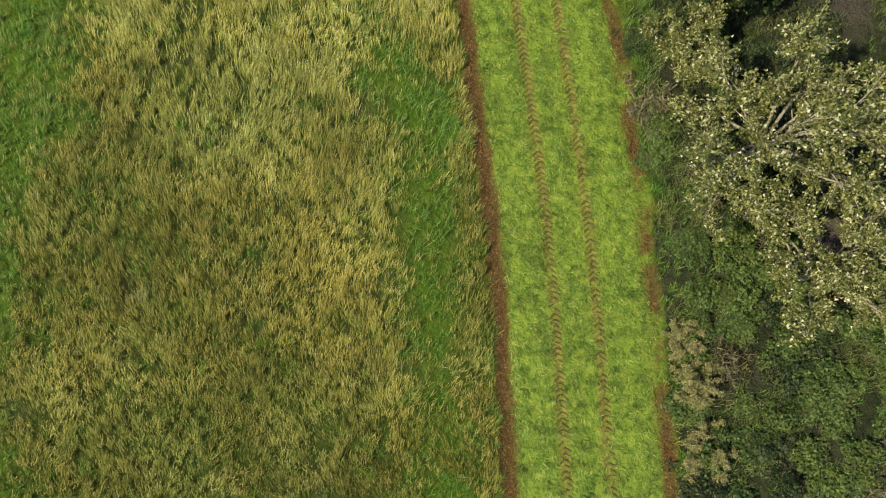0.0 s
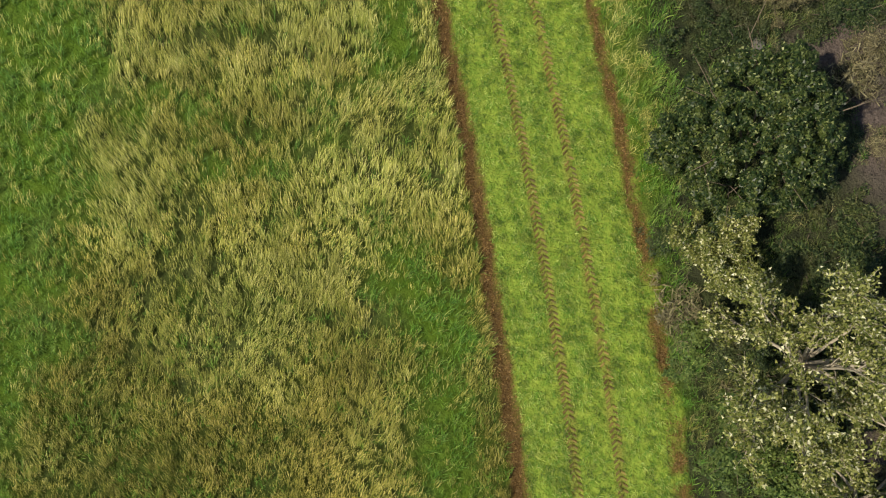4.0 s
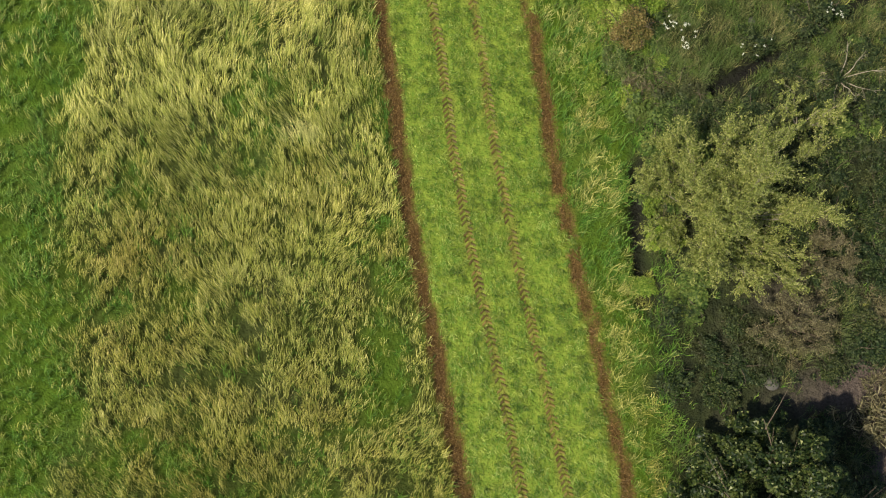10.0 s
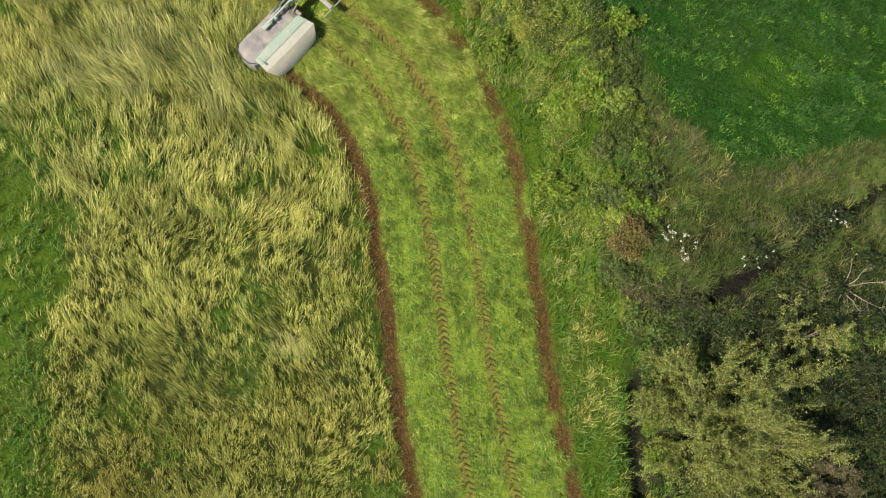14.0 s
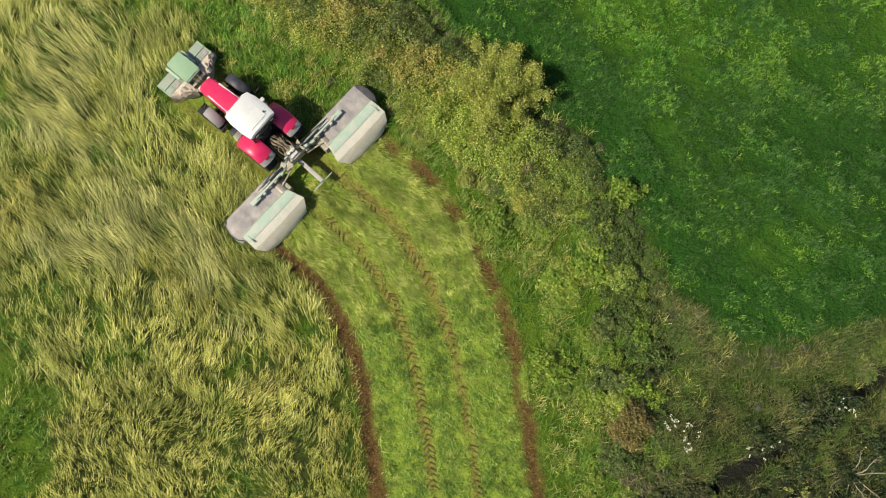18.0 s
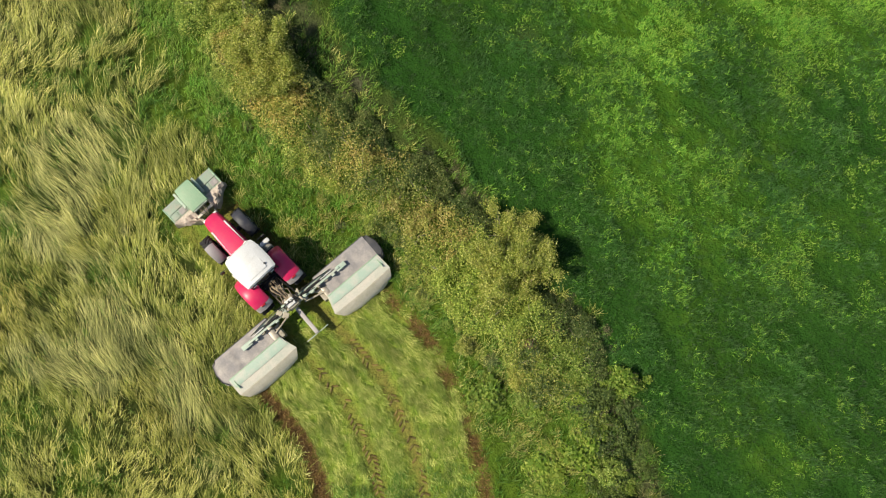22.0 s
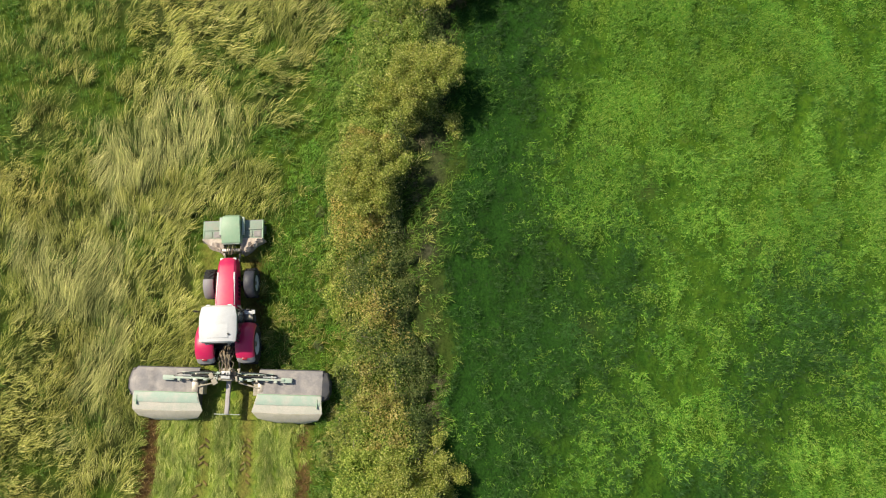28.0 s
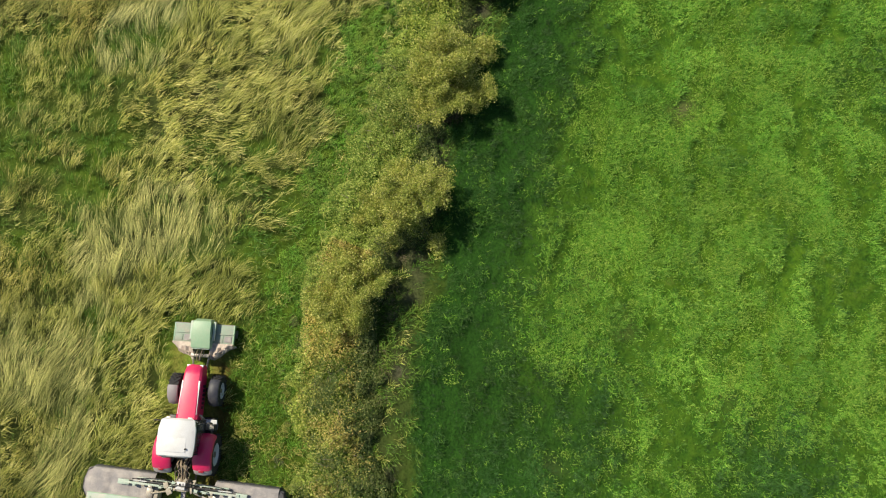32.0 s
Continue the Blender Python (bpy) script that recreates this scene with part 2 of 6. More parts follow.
# palest leaves stand for glints: highlights put into the leaf colour
L_DARK = foliage("dark_glinting_leaves", [(0, (0.01, 0.024, 0.008)), (0.5, (0.023, 0.045, 0.012)), (0.78, (0.058, 0.085, 0.023)), (0.94, (0.15, 0.18, 0.055)), (1, (0.34, 0.36, 0.16))], 0.7, (0.12, 0.15, 0.036), 1.5, rough=0.42, lo=0.52, hi=0.68)
L_OLIVE = foliage("olive_willow_leaves", [(0, (0.09, 0.125, 0.026)), (0.5, (0.25, 0.29, 0.065)), (1, (0.54, 0.54, 0.19))], 0.45, (0.17, 0.22, 0.045), 0.8)
L_BRAMBLE = foliage("bramble_leaves", [(0, (0.028, 0.058, 0.013)), (0.5, (0.062, 0.112, 0.024)), (1, (0.19, 0.25, 0.065))], 0.6, (0.13, 0.16, 0.035), 0.9, varied=True)
L_GOLD = foliage("golden_hedge_leaves", [(0, (0.1, 0.13, 0.025)), (0.4, (0.27, 0.31, 0.06)), (0.75, (0.45, 0.45, 0.1)), (1, (0.76, 0.68, 0.27))], 0.75, (0.24, 0.31, 0.055), 1.1, through_light=0.4, varied=True)
L_RUST = foliage("rusty_hedge_leaves", [(0, (0.16, 0.13, 0.04)), (0.35, (0.42, 0.33, 0.09)), (0.65, (0.54, 0.52, 0.12)), (0.85, (0.68, 0.47, 0.18)), (1, (0.88, 0.8, 0.32))], 0.6, (0.36, 0.46, 0.08), 1.6, through_light=0.4, varied=True)
L_HEDGE = foliage("hedge_leaves", [(0, (0.09, 0.16, 0.025)), (0.5, (0.27, 0.39, 0.065)), (0.85, (0.48, 0.57, 0.12)), (1, (0.76, 0.78, 0.26))], 0.6, (0.33, 0.37, 0.075), 0.7, through_light=0.4, varied=True)
L_NETTLE = foliage("nettle_leaves", [(0, (0.08, 0.16, 0.016)), (0.5, (0.19, 0.31, 0.035)), (1, (0.42, 0.5, 0.1))], 0.5, (0.2, 0.24, 0.04), 0.8, through_light=0.4, varied=True)
L_HEATH = foliage("dead_heath_stems", [(0, (0.06, 0.055, 0.03)), (0.5, (0.14, 0.122, 0.065)), (1, (0.28, 0.245, 0.13))], 0.4, (0.12, 0.13, 0.035), 0.6, through_light=0.15)
L_STRAW = foliage("dead_shrub_stems", [(0, (0.13, 0.13, 0.045)), (0.5, (0.28, 0.26, 0.1)), (1, (0.52, 0.46, 0.22))], 0.5, (0.16, 0.2, 0.05), 0.9, through_light=0.2)
L_SCRUB = foliage("scrub_leaves", [(0, (0.012, 0.026, 0.009)), (0.5, (0.03, 0.055, 0.017)), (1, (0.12, 0.15, 0.052))], 0.65, (0.1, 0.095, 0.042), 0.45, lo=0.5, hi=0.68, varied=True)
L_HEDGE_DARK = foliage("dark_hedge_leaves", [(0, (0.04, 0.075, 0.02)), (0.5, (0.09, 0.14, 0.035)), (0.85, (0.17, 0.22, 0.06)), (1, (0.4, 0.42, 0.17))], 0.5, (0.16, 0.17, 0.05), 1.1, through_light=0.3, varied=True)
L_WEED = foliage("tangled_weed_leaves", [(0, (0.04, 0.08, 0.016)), (0.5, (0.085, 0.15, 0.028)), (1, (0.2, 0.27, 0.07))], 0.5, (0.14, 0.15, 0.04), 0.7, varied=True)
L_RED = foliage("red_autumn_leaves", [(0, (0.05, 0.01, 0.008)), (0.6, (0.12, 0.022, 0.015)), (1, (0.22, 0.08, 0.035))], 0.3, (0.1, 0.08, 0.02), 0.9)
L_DULL_RUST = foliage("dull_rust_leaves", [(0, (0.09, 0.08, 0.025)), (0.5, (0.2, 0.17, 0.05)), (0.8, (0.3, 0.2, 0.08)), (1, (0.38, 0.34, 0.11))], 0.5, (0.13, 0.15, 0.03), 0.9)
L_THORN = foliage("hawthorn_leaves", [(0, (0.11, 0.15, 0.025)), (0.4, (0.31, 0.36, 0.065)), (0.75, (0.57, 0.57, 0.13)), (1, (0.86, 0.8, 0.3))], 0.6, (0.26, 0.36, 0.055), 1.1, through_light=0.4)
WHITE_FLOWER = paint("white_flower_heads", (0.62, 0.63, 0.52), 0.7, amount=0.1, bump=0.0)

# ---- plan: the mown strip, the hedge line, the pasture's edge ----
STRIP = [(7.6, -40), (7.1, -15), (6.7, -5.8), (6.2, 4), (5.8, 9), (5.1, 15), (4.3, 21), (3.4, 26.5), (2.3, 32.5), (1.5, 38), (1.05, 43), (0.45, 47), (-0.6, 50.2), (-2.3, 53), (-4.4, 54.9), (-7.0, 57.0), (-10.6, 60.1), (-13.6, 63.2), (-15.6, 66.2), (-18.6, 69.8), (-23, 75)]
HALF = 4.05
HEDGE = [(9.4, 41.5), (9.3, 45), (9.5, 49), (8.3, 52.8), (6.6, 55.9), (2.9, 59.3), (-1.4, 62.7), (-5.2, 65.1), (-8.8, 67.9), (-11.9, 72.8), (-16.4, 78.7), (-22.6, 86.5), (-32.6, 99.5)]
EDGE = [(60, 55), (30, 49.5), (22.4, 47.7), (17.8, 46.6), (14.2, 46.6), (12.4, 48.8), (10.6, 52), (8.4, 55.2), (5.8, 59.2), (-0.3, 65.3), (-6.5, 71.1), (-11.9, 76.6), (-16.1, 82.4), (-24.9, 94.1), (-40.9, 114.1)]


def along(line, x, y):
    """Distance to a polyline (positive on its right) and the length run along it."""
    best = np.full(np.shape(x), 1e9)
    side, run, total = np.zeros(np.shape(x)), np.zeros(np.shape(x)), 0.0
    for (ax, ay), (bx, by) in zip(line, line[1:]):
        dx, dy = bx - ax, by - ay
        n = math.hypot(dx, dy)
        u = np.clip(((x - ax) * dx + (y - ay) * dy) / n ** 2, 0, 1)
        d = np.hypot(x - ax - u * dx, y - ay - u * dy)
        near = d < best
        cross = dy * (x - ax) - dx * (y - ay)
        side = np.where(near, np.where(cross > 0, d, -d), side)
        run = np.where(near, total + u * n, run)
        best = np.minimum(d, best)
        total += n
    return side, run


def lattice(x, y, size, seed=0):
    """Smooth value noise, 0 to 1, with cells of that size in metres."""
    x, y = np.asarray(x) / size, np.asarray(y) / size
    i, j = np.floor(x).astype(np.int64), np.floor(y).astype(np.int64)
    u, v = x - i, y - j
    u, v = u * u * (3 - 2 * u), v * v * (3 - 2 * v)

    def h(a, b):
        k = (a * 374761393 + b * 668265263 + seed * 2246822519) & 0xFFFFFFFF
        k = ((k ^ (k >> 13)) * 1274126177) & 0xFFFFFFFF
        return ((k ^ (k >> 16)) & 0xFFFF) / 65535.0
    return (h(i, j) * (1 - u) + h(i + 1, j) * u) * (1 - v) + (h(i, j + 1) * (1 - u) + h(i + 1, j + 1) * u) * v


def clouds(x, y, size, seed=0):
    return 0.55 * lattice(x, y, size, seed) + 0.3 * lattice(x, y, size / 2.1, seed + 7) + 0.15 * lattice(x, y, size / 4.3, seed + 13)


def smooth(a, b, v):
    u = np.clip((v - a) / (b - a), 0, 1)
    return u * u * (3 - 2 * u)


def blob(x, y, cx, cy, rx, ry=None, turn=0.0):
    c, s = math.cos(radians(turn)), math.sin(radians(turn))
    dx, dy = x - cx, y - cy
    return np.exp(-((dx * c + dy * s) / rx) ** 2 - ((-dx * s + dy * c) / (ry or rx)) ** 2)


# the tractor's rear axle on the plan and its heading; its mowers before and behind
TRACTOR = (-6.96, 57.55, 49.5)
FRONT_Y, REAR_Y, REAR_TURN = 5.65, -1.3, -3.2
STRIP_END, FRONT_END = (float(along(STRIP, np.array([x]), np.array([y]))[1][0]) for x, y in ((-5.5, 56.1), (-11.2, 61.0)))


def cover(x, y):
    """What grows at each place, and where shade is painted: shares from 0 to 1."""
    side, run = along(STRIP, x, y)
    hedge, _ = along(HEDGE, x, y)
    edge, _ = along(EDGE, x, y)
    wob = clouds(x, y, 2.2, 3) - 0.5
    c = {"side": side, "run": run, "hedge": hedge}
    c["mown"] = np.where(np.abs(side + 0.25 * wob) < np.where(run < STRIP_END, HALF, np.where(run < FRONT_END, 1.6, 0)), 1.0, 0.0)
    # bare brown lines where the outer discs run
    ragged = clouds(x, y, 1.1, 21)
    left = smooth(-HALF - 0.15, -HALF + 0.05, side + 0.3 * wob) * (1 - smooth(-HALF + 0.65, -HALF + 0.95, side + 0.3 * wob))
    right = smooth(HALF - 0.8, HALF - 0.5, side + 0.3 * wob) * (1 - smooth(HALF - 0.1, HALF + 0.2, side + 0.3 * wob)) * smooth(0.22, 0.5, ragged)
    # brown band beside the tractor's right, ahead of the rear mower
    brown_band = smooth(1.0, 1.35, side + 0.3 * wob) * (1 - smooth(1.75, 2.15, side + 0.3 * wob)) * 0.8
    c["soil"] = np.where(run < STRIP_END, np.maximum(left, right), np.where(run < FRONT_END - 0.8, brown_band, 0.0))
    c["pasture"] = smooth(0.0, 0.9, edge + 1.9 * wob + 0.7 * (lattice(x, y, 0.7, 29) - 0.5))
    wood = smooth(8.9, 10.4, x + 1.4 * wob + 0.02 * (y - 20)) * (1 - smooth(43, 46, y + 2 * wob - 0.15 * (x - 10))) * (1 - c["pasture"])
    # and a dark strip right of the hedge, its shade put in the ground
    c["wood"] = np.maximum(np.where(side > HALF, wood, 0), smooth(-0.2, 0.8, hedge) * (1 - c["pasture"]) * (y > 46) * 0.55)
    heath = np.maximum.reduce([0.5 * blob(x, y, 16.4, 30.2, 2.0, 1.6), blob(x, y, 19.4, 26.0, 3.4, 1.5, 12), blob(x, y, 20.3, 22, 1.5, 4.5), blob(x, y, 20, 6.5, 2.2, 2.0), 0.45 * blob(x, y, 12.6, 47.4, 1.0, 2.2, 25)])
    heath = np.maximum(heath, 0.42 * np.exp(-((edge + 0.5) / 0.55) ** 2) * smooth(0.35, 0.6, clouds(x, y, 2.5, 23)) * (hedge > 0))
    c["worn"] = np.maximum.reduce([blob(x, y, 1.1, 78.2, 0.9, 0.5), blob(x, y, -2.2, 77.3, 0.5, 1.2), blob(x, y, 4.0, 71, 0.7), blob(x, y, 6.5, 80, 0.9, 0.5), blob(x, y, -6, 88, 0.8)]) * np.clip(0.35 + 1.6 * wob, 0, 0.8)
    c["heath"] = np.clip(heath * 1.3 + 0.5 * wob, 0, 1) * (1 - c["pasture"])
    c["press"] = sum(np.exp(-((side - off + 0.15 * wob) / (0.2 + 0.16 * smooth(84, 92, run))) ** 4) for off in (-1.02, 1.02)) * c["mown"]
    c["track"] = c["press"] * (0.5 + 0.2 * smooth(82, 92, run) * (side > 0))
    ditch = np.maximum(np.exp(-(along([(9.35, 30), (9.3, 33.3), (9.45, 36.4)], x, y)[0] / 0.45) ** 2), np.exp(-(along([(13.2, 40.4), (14.7, 41.2), (18.1, 42.8), (21.8, 45.3), (30, 51)], x, y)[0] / 0.42) ** 2) * (0.55 + 0.6 * lattice(x, y, 1.6, 19)))
    c["ditch"] = ditch
    # dry tall grass against greener growth
    big, mid = clouds(x, y, 9, 5), clouds(x, y, 3.0, 9)
    ahead = (side + 4 * wob + 2.4 * (lattice(x, y, 0.9, 27) - 0.5) < 0.9) | (run + 5 * wob > FRONT_END + 1.5)
    field = (1 - smooth(-HALF - 0.3, -HALF, side)) + (run > STRIP_END + 0.5) * ahead * (hedge + 2.5 * wob + 1.5 * (lattice(x, y, 0.8, 28) - 0.5) < -4.2)
    field = np.clip(field, 0, 1) * (1 - c["mown"]) * (hedge < -2.2) * (1 - c["pasture"])
    green = np.maximum.reduce([
        smooth(-14.6, -19.4, x + 3.2 * (big - 0.5) + 2 * wob + 3.5 * (1 - smooth(4, 16, y))) * (1 - smooth(46, 55, y)), 0.35 * blob(x, y, -20, 2, 5, 8),
        0.95 * blob(x, y, -0.6, 3, 2.0, 13, 3), 0.9 * blob(x, y, -2.6, 15, 2.0, 3.5), 0.6 * blob(x, y, -3.2, 42, 1.1, 7, 5),
        0.9 * blob(x, y, -25.5, 57, 3.0, 6, 20), 0.7 * blob(x, y, -26, 65, 4, 2.2, 30), 1.0 * blob(x, y, -14.5, 70, 6.5, 2.6, 128), 1.0 * blob(x, y, -10.5, 65, 5.5, 2.4, 130), 1.05 * blob(x, y, -22.4, 61.0, 3.6, 4.6, 20), 0.9 * blob(x, y, -17.5, 66.5, 2.0, 2.2), 0.7 * blob(x, y, -23, 58.5, 1.5, 3), 0.6 * blob(x, y, -19.5, 66.5, 2.2, 1.4, 130),
        0.3 * blob(x, y, -17, -4, 10, 6), 0.5 * blob(x, y, -9, 21, 1.8), 0.5 * blob(x, y, -13, 13.5, 1.6), 0.5 * blob(x, y, -15.5, 23, 1.3, 2.5)])
    dry = np.clip(1.25 - 1.35 * green - (0.35 + 0.65 * smooth(6, 18, y)) * smooth(0.52, 0.78, mid) + 0.5 * (big - 0.5), 0, 1)
    dry = np.maximum(dry, 0.75 * smooth(0.58, 0.7, 0.6 * lattice(x, y, 1.1, 77) + 0.4 * lattice(x, y, 0.5, 78)) * smooth(50, 58, y))
    c["field"] = field
    dry = dry * (0.85 + 0.15 * np.maximum(smooth(9, 18, y + 4 * wob), blob(x, y, -5.5, 6, 3, 5)))
    c["dry"] = dry * field
    c["green"] = np.clip(field - c["dry"], 0, 1)
    lodged = np.maximum.reduce([blob(x, y, -14.2, 55.5, 1.7, 5.5, 35), blob(x, y, -18.5, 58.5, 1.6, 3, 30), 0.9 * blob(x, y, -10.8, 51.8, 1.5, 4, 40), 0.9 * blob(x, y, -17.0, 62.5, 2.5, 2.5), 0.6 * blob(x, y, -6.5, 38.5, 1.2), 0.9 * blob(x, y, -27.5, 67.5, 2.2, 3.2, 20), 0.8 * blob(x, y, -15, 52.4, 4, 1.4)])
    c["lodged"] = np.clip(lodged * 1.4 + 0.8 * wob, 0, 1) * field
    c["verge"] = np.clip(1 - field - c["mown"] - c["pasture"], 0, 1)
    # darker pasture: hedge and cloud shade painted in along with lusher growth
    c["lush_shade"] = np.clip(0.15 + 1.0 * np.maximum.reduce([blob(x, y, 19, 56.5, 7.5, 8), 0.75 * blob(x, y, 6.6, 63.5, 2.2, 3.6), 0.9 * blob(x, y, 4, 66.5, 2.5, 5, -45), 0.25 * blob(x, y, 10, 66, 5, 9, 30), 0.85 * blob(x, y, 20.5, 68, 4, 6), 0.6 * blob(x, y, 14.5, 69.5, 3.2, 4.0), 0.5 * blob(x, y, 16.5, 64.0, 3.0, 3.0), 1.1 * np.exp(-((edge - 1.9) / 3.2) ** 2) * (hedge > 0) * (run > 70), 0.8 * blob(x, y, 11.0, 79, 5, 5, 35), 0.9 * blob(x, y, 4.0, 70.5, 4.2, 5.5), 0.5 * blob(x, y, 2, 99, 6, 5)]) - 0.35 * blob(x, y, 0, 84.5, 6, 4, 50) + 0.7 * (clouds(x, y, 6, 25) - 0.5), 0, 1)
    # bright green lane between the field and the hedge
    c["lane"] = smooth(-5.6, -4.4, hedge + 2.5 * wob) * (1 - smooth(-2.6, -1.9, hedge + 1.2 * wob)) * smooth(96, 103, run) * (1 - field) * (1 - c["mown"])
    c["wob"], c["big"], c["mid"] = wob, big, mid
    return c


def land(x, y, c=None):
    """Height of the ground."""
    c = c or cover(x, y)
    z = 0.10 * (lattice(x, y, 7, 31) - 0.5) + 0.05 * (lattice(x, y, 1.3, 33) - 0.5)
    z = z + c["pasture"] * (0.42 * (lattice(x + 0.5 * y, y, 0.9, 35) - 0.3) + 0.16 * (lattice(x, y, 2.3, 37) - 0.5))
    for off in (-1.02, 1.02):
        z = z - 0.05 * np.exp(-((c["side"] - off) / 0.22) ** 2) * c["mown"]
    return z - 0.75 * c["ditch"] * (1 - c["mown"]) - 0.04 * c["soil"]


def mesh_of(name, verts, quads, tris=None):
    """A mesh straight from arrays of corners."""
    me = bpy.data.meshes.new(name)
    tris = np.zeros((0, 3), np.int32) if tris is None else tris
    loops = np.concatenate([np.asarray(quads, np.int32).ravel(), np.asarray(tris, np.int32).ravel()])
    nq, nt = len(quads), len(tris)
    me.vertices.add(len(verts))
    me.vertices.foreach_set("co", np.asarray(verts, np.float32).ravel())
    me.loops.add(len(loops))
    me.loops.foreach_set("vertex_index", loops)
    me.polygons.add(nq + nt)
    me.polygons.foreach_set("loop_start", np.concatenate([np.arange(nq) * 4, nq * 4 + np.arange(nt) * 3]).astype(np.int32))
    me.update(calc_edges=True)
    return me


def spread(lo, hi, step, far):
    """Grid lines: even between lo and hi, then widening out to far."""
    mid = list(np.arange(lo, hi + step / 2, step))
    out, d, p = [], step * 1.6, hi
    while p < far:
        p += d
        d *= 1.45
        out.append(p)
    back, d, p = [], step * 1.6, lo
    while p > -far:
        p -= d
        d *= 1.45
        back.append(p)
    return np.array(back[::-1] + mid + out)


gxs, gys = spread(-37, 28, 0.35, 1800), spread(-10, 103, 0.35, 1800)
GX, GY = np.meshgrid(gxs, gys)
gc = cover(GX.ravel(), GY.ravel())
gz = land(GX.ravel(), GY.ravel(), gc)
nx, ny = len(gxs), len(gys)
gi = np.arange(nx * ny).reshape(ny, nx)
gq = np.stack([gi[:-1, :-1], gi[:-1, 1:], gi[1:, 1:], gi[1:, :-1]], -1).reshape(-1, 4)
ground_mesh = mesh_of("ground", np.stack([GX.ravel(), GY.ravel(), gz], 1), gq)
for key in ("mown", "soil", "pasture", "wood", "heath", "ditch", "dry", "track", "lush_shade", "worn"):
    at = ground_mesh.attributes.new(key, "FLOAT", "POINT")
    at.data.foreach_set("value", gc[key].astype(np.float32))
ground_mesh.polygons.foreach_set("use_smooth", np.ones(len(gq), bool))

EARTH, n, l = nodes_of("field_ground")
pos = n.new("ShaderNodeNewGeometry").outputs["Position"]
fine, mid_n, big_n = noise_node(n, l, 9.0, 5, pos, 0.7), noise_node(n, l, 1.6, 4, pos), noise_node(n, l, 0.16, 3, pos)
cut_n = noise_node(n, l, 2.7, 3, pos)


def tone(src, a, b, lo=0.3, hi=0.7):
    r = ramp_node(n, [(lo, a), (hi, b)])
    l.new(src.outputs[0], r.inputs[0])
    return r.outputs[0]


def share(key):
    a = n.new("ShaderNodeAttribute")
    a.attribute_name = key
    return a.outputs["Fac"]


col = mix_node(n, l, 0.5, tone(fine, (0.03, 0.075, 0.006), (0.1, 0.18, 0.016)), tone(mid_n, (0.045, 0.1, 0.007), (0.11, 0.15, 0.015)))
# ground darkened under tall dry grass: shade put into its colour
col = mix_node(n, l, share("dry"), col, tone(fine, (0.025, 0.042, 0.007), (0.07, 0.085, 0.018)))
past = mix_node(n, l, 0.5, tone(fine, (0.024, 0.08, 0.005), (0.08, 0.18, 0.01), 0.35, 0.7), tone(mid_n, (0.022, 0.08, 0.006), (0.12, 0.21, 0.014), 0.36, 0.64))
past = mix_node(n, l, tone(mid_n, (0, 0, 0), (0.35,) * 3, 0.6, 0.78), past, (0.16, 0.17, 0.06))
# the same shade painted into the pasture's ground
past = mix_node(n, l, share("lush_shade"), past, tone(fine, (0.011, 0.045, 0.005), (0.03, 0.095, 0.01), 0.35, 0.7))
past = mix_node(n, l, share("worn"), past, (0.17, 0.16, 0.07))
col = mix_node(n, l, share("pasture"), col, past)
# near-black wood floor: shade under trees and scrub put into the colour
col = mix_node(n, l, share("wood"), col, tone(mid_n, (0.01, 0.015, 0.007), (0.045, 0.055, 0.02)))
col = mix_node(n, l, share("heath"), col, tone(fine, (0.055, 0.042, 0.038), (0.14, 0.11, 0.095)))
col = mix_node(n, l, share("mown"), col, mix_node(n, l, 0.5, tone(cut_n, (0.065, 0.16, 0.016), (0.28, 0.36, 0.055), 0.36, 0.66), tone(fine, (0.1, 0.18, 0.018), (0.28, 0.32, 0.05))))
col = mix_node(n, l, share("track"), col, tone(fine, (0.13, 0.1, 0.028), (0.27, 0.19, 0.06)))
col = mix_node(n, l, share("soil"), col, mix_node(n, l, 0.6, tone(fine, (0.055, 0.032, 0.011), (0.15, 0.085, 0.028)), tone(mid_n, (0.06, 0.036, 0.013), (0.14, 0.084, 0.028))))
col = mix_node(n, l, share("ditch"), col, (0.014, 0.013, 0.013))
l.new(col, n["Principled BSDF"].inputs["Base Color"])
n["Principled BSDF"].inputs["Roughness"].default_value = 0.9
n["Principled BSDF"].inputs["Specular IOR Level"].default_value = 0.15
bn = n.new("ShaderNodeBump")
bn.inputs["Strength"].default_value, bn.inputs["Distance"].default_value = 0.9, 0.12
l.new(fine.outputs[0], bn.inputs["Height"])
b2 = n.new("ShaderNodeBump")
b2.inputs["Strength"].default_value, b2.inputs["Distance"].default_value = 0.7, 0.4
l.new(mid_n.outputs[0], b2.inputs["Height"])
l.new(bn.outputs[0], b2.inputs["Normal"])
l.new(b2.outputs[0], n["Principled BSDF"].inputs["Normal"])
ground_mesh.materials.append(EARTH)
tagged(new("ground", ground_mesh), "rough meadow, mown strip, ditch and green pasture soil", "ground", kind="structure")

# ---- mesh helpers ----
def part(name, bm, mat, parent, label="", smooth_angle=35):
    """Links a bmesh as one mesh under a thing or a part."""
    me = bpy.data.meshes.new(name)
    for f in bm.faces:
        f.smooth = True
    for e in bm.edges:
        if len(e.link_faces) == 2 and e.calc_face_angle(0) > radians(smooth_angle):
            e.smooth = False
    bm.to_mesh(me)
    bm.free()
    me.materials.append(mat)
    ob = new(name, me)
    ob.parent = parent
    if label:
        ob["label"] = label
    return ob


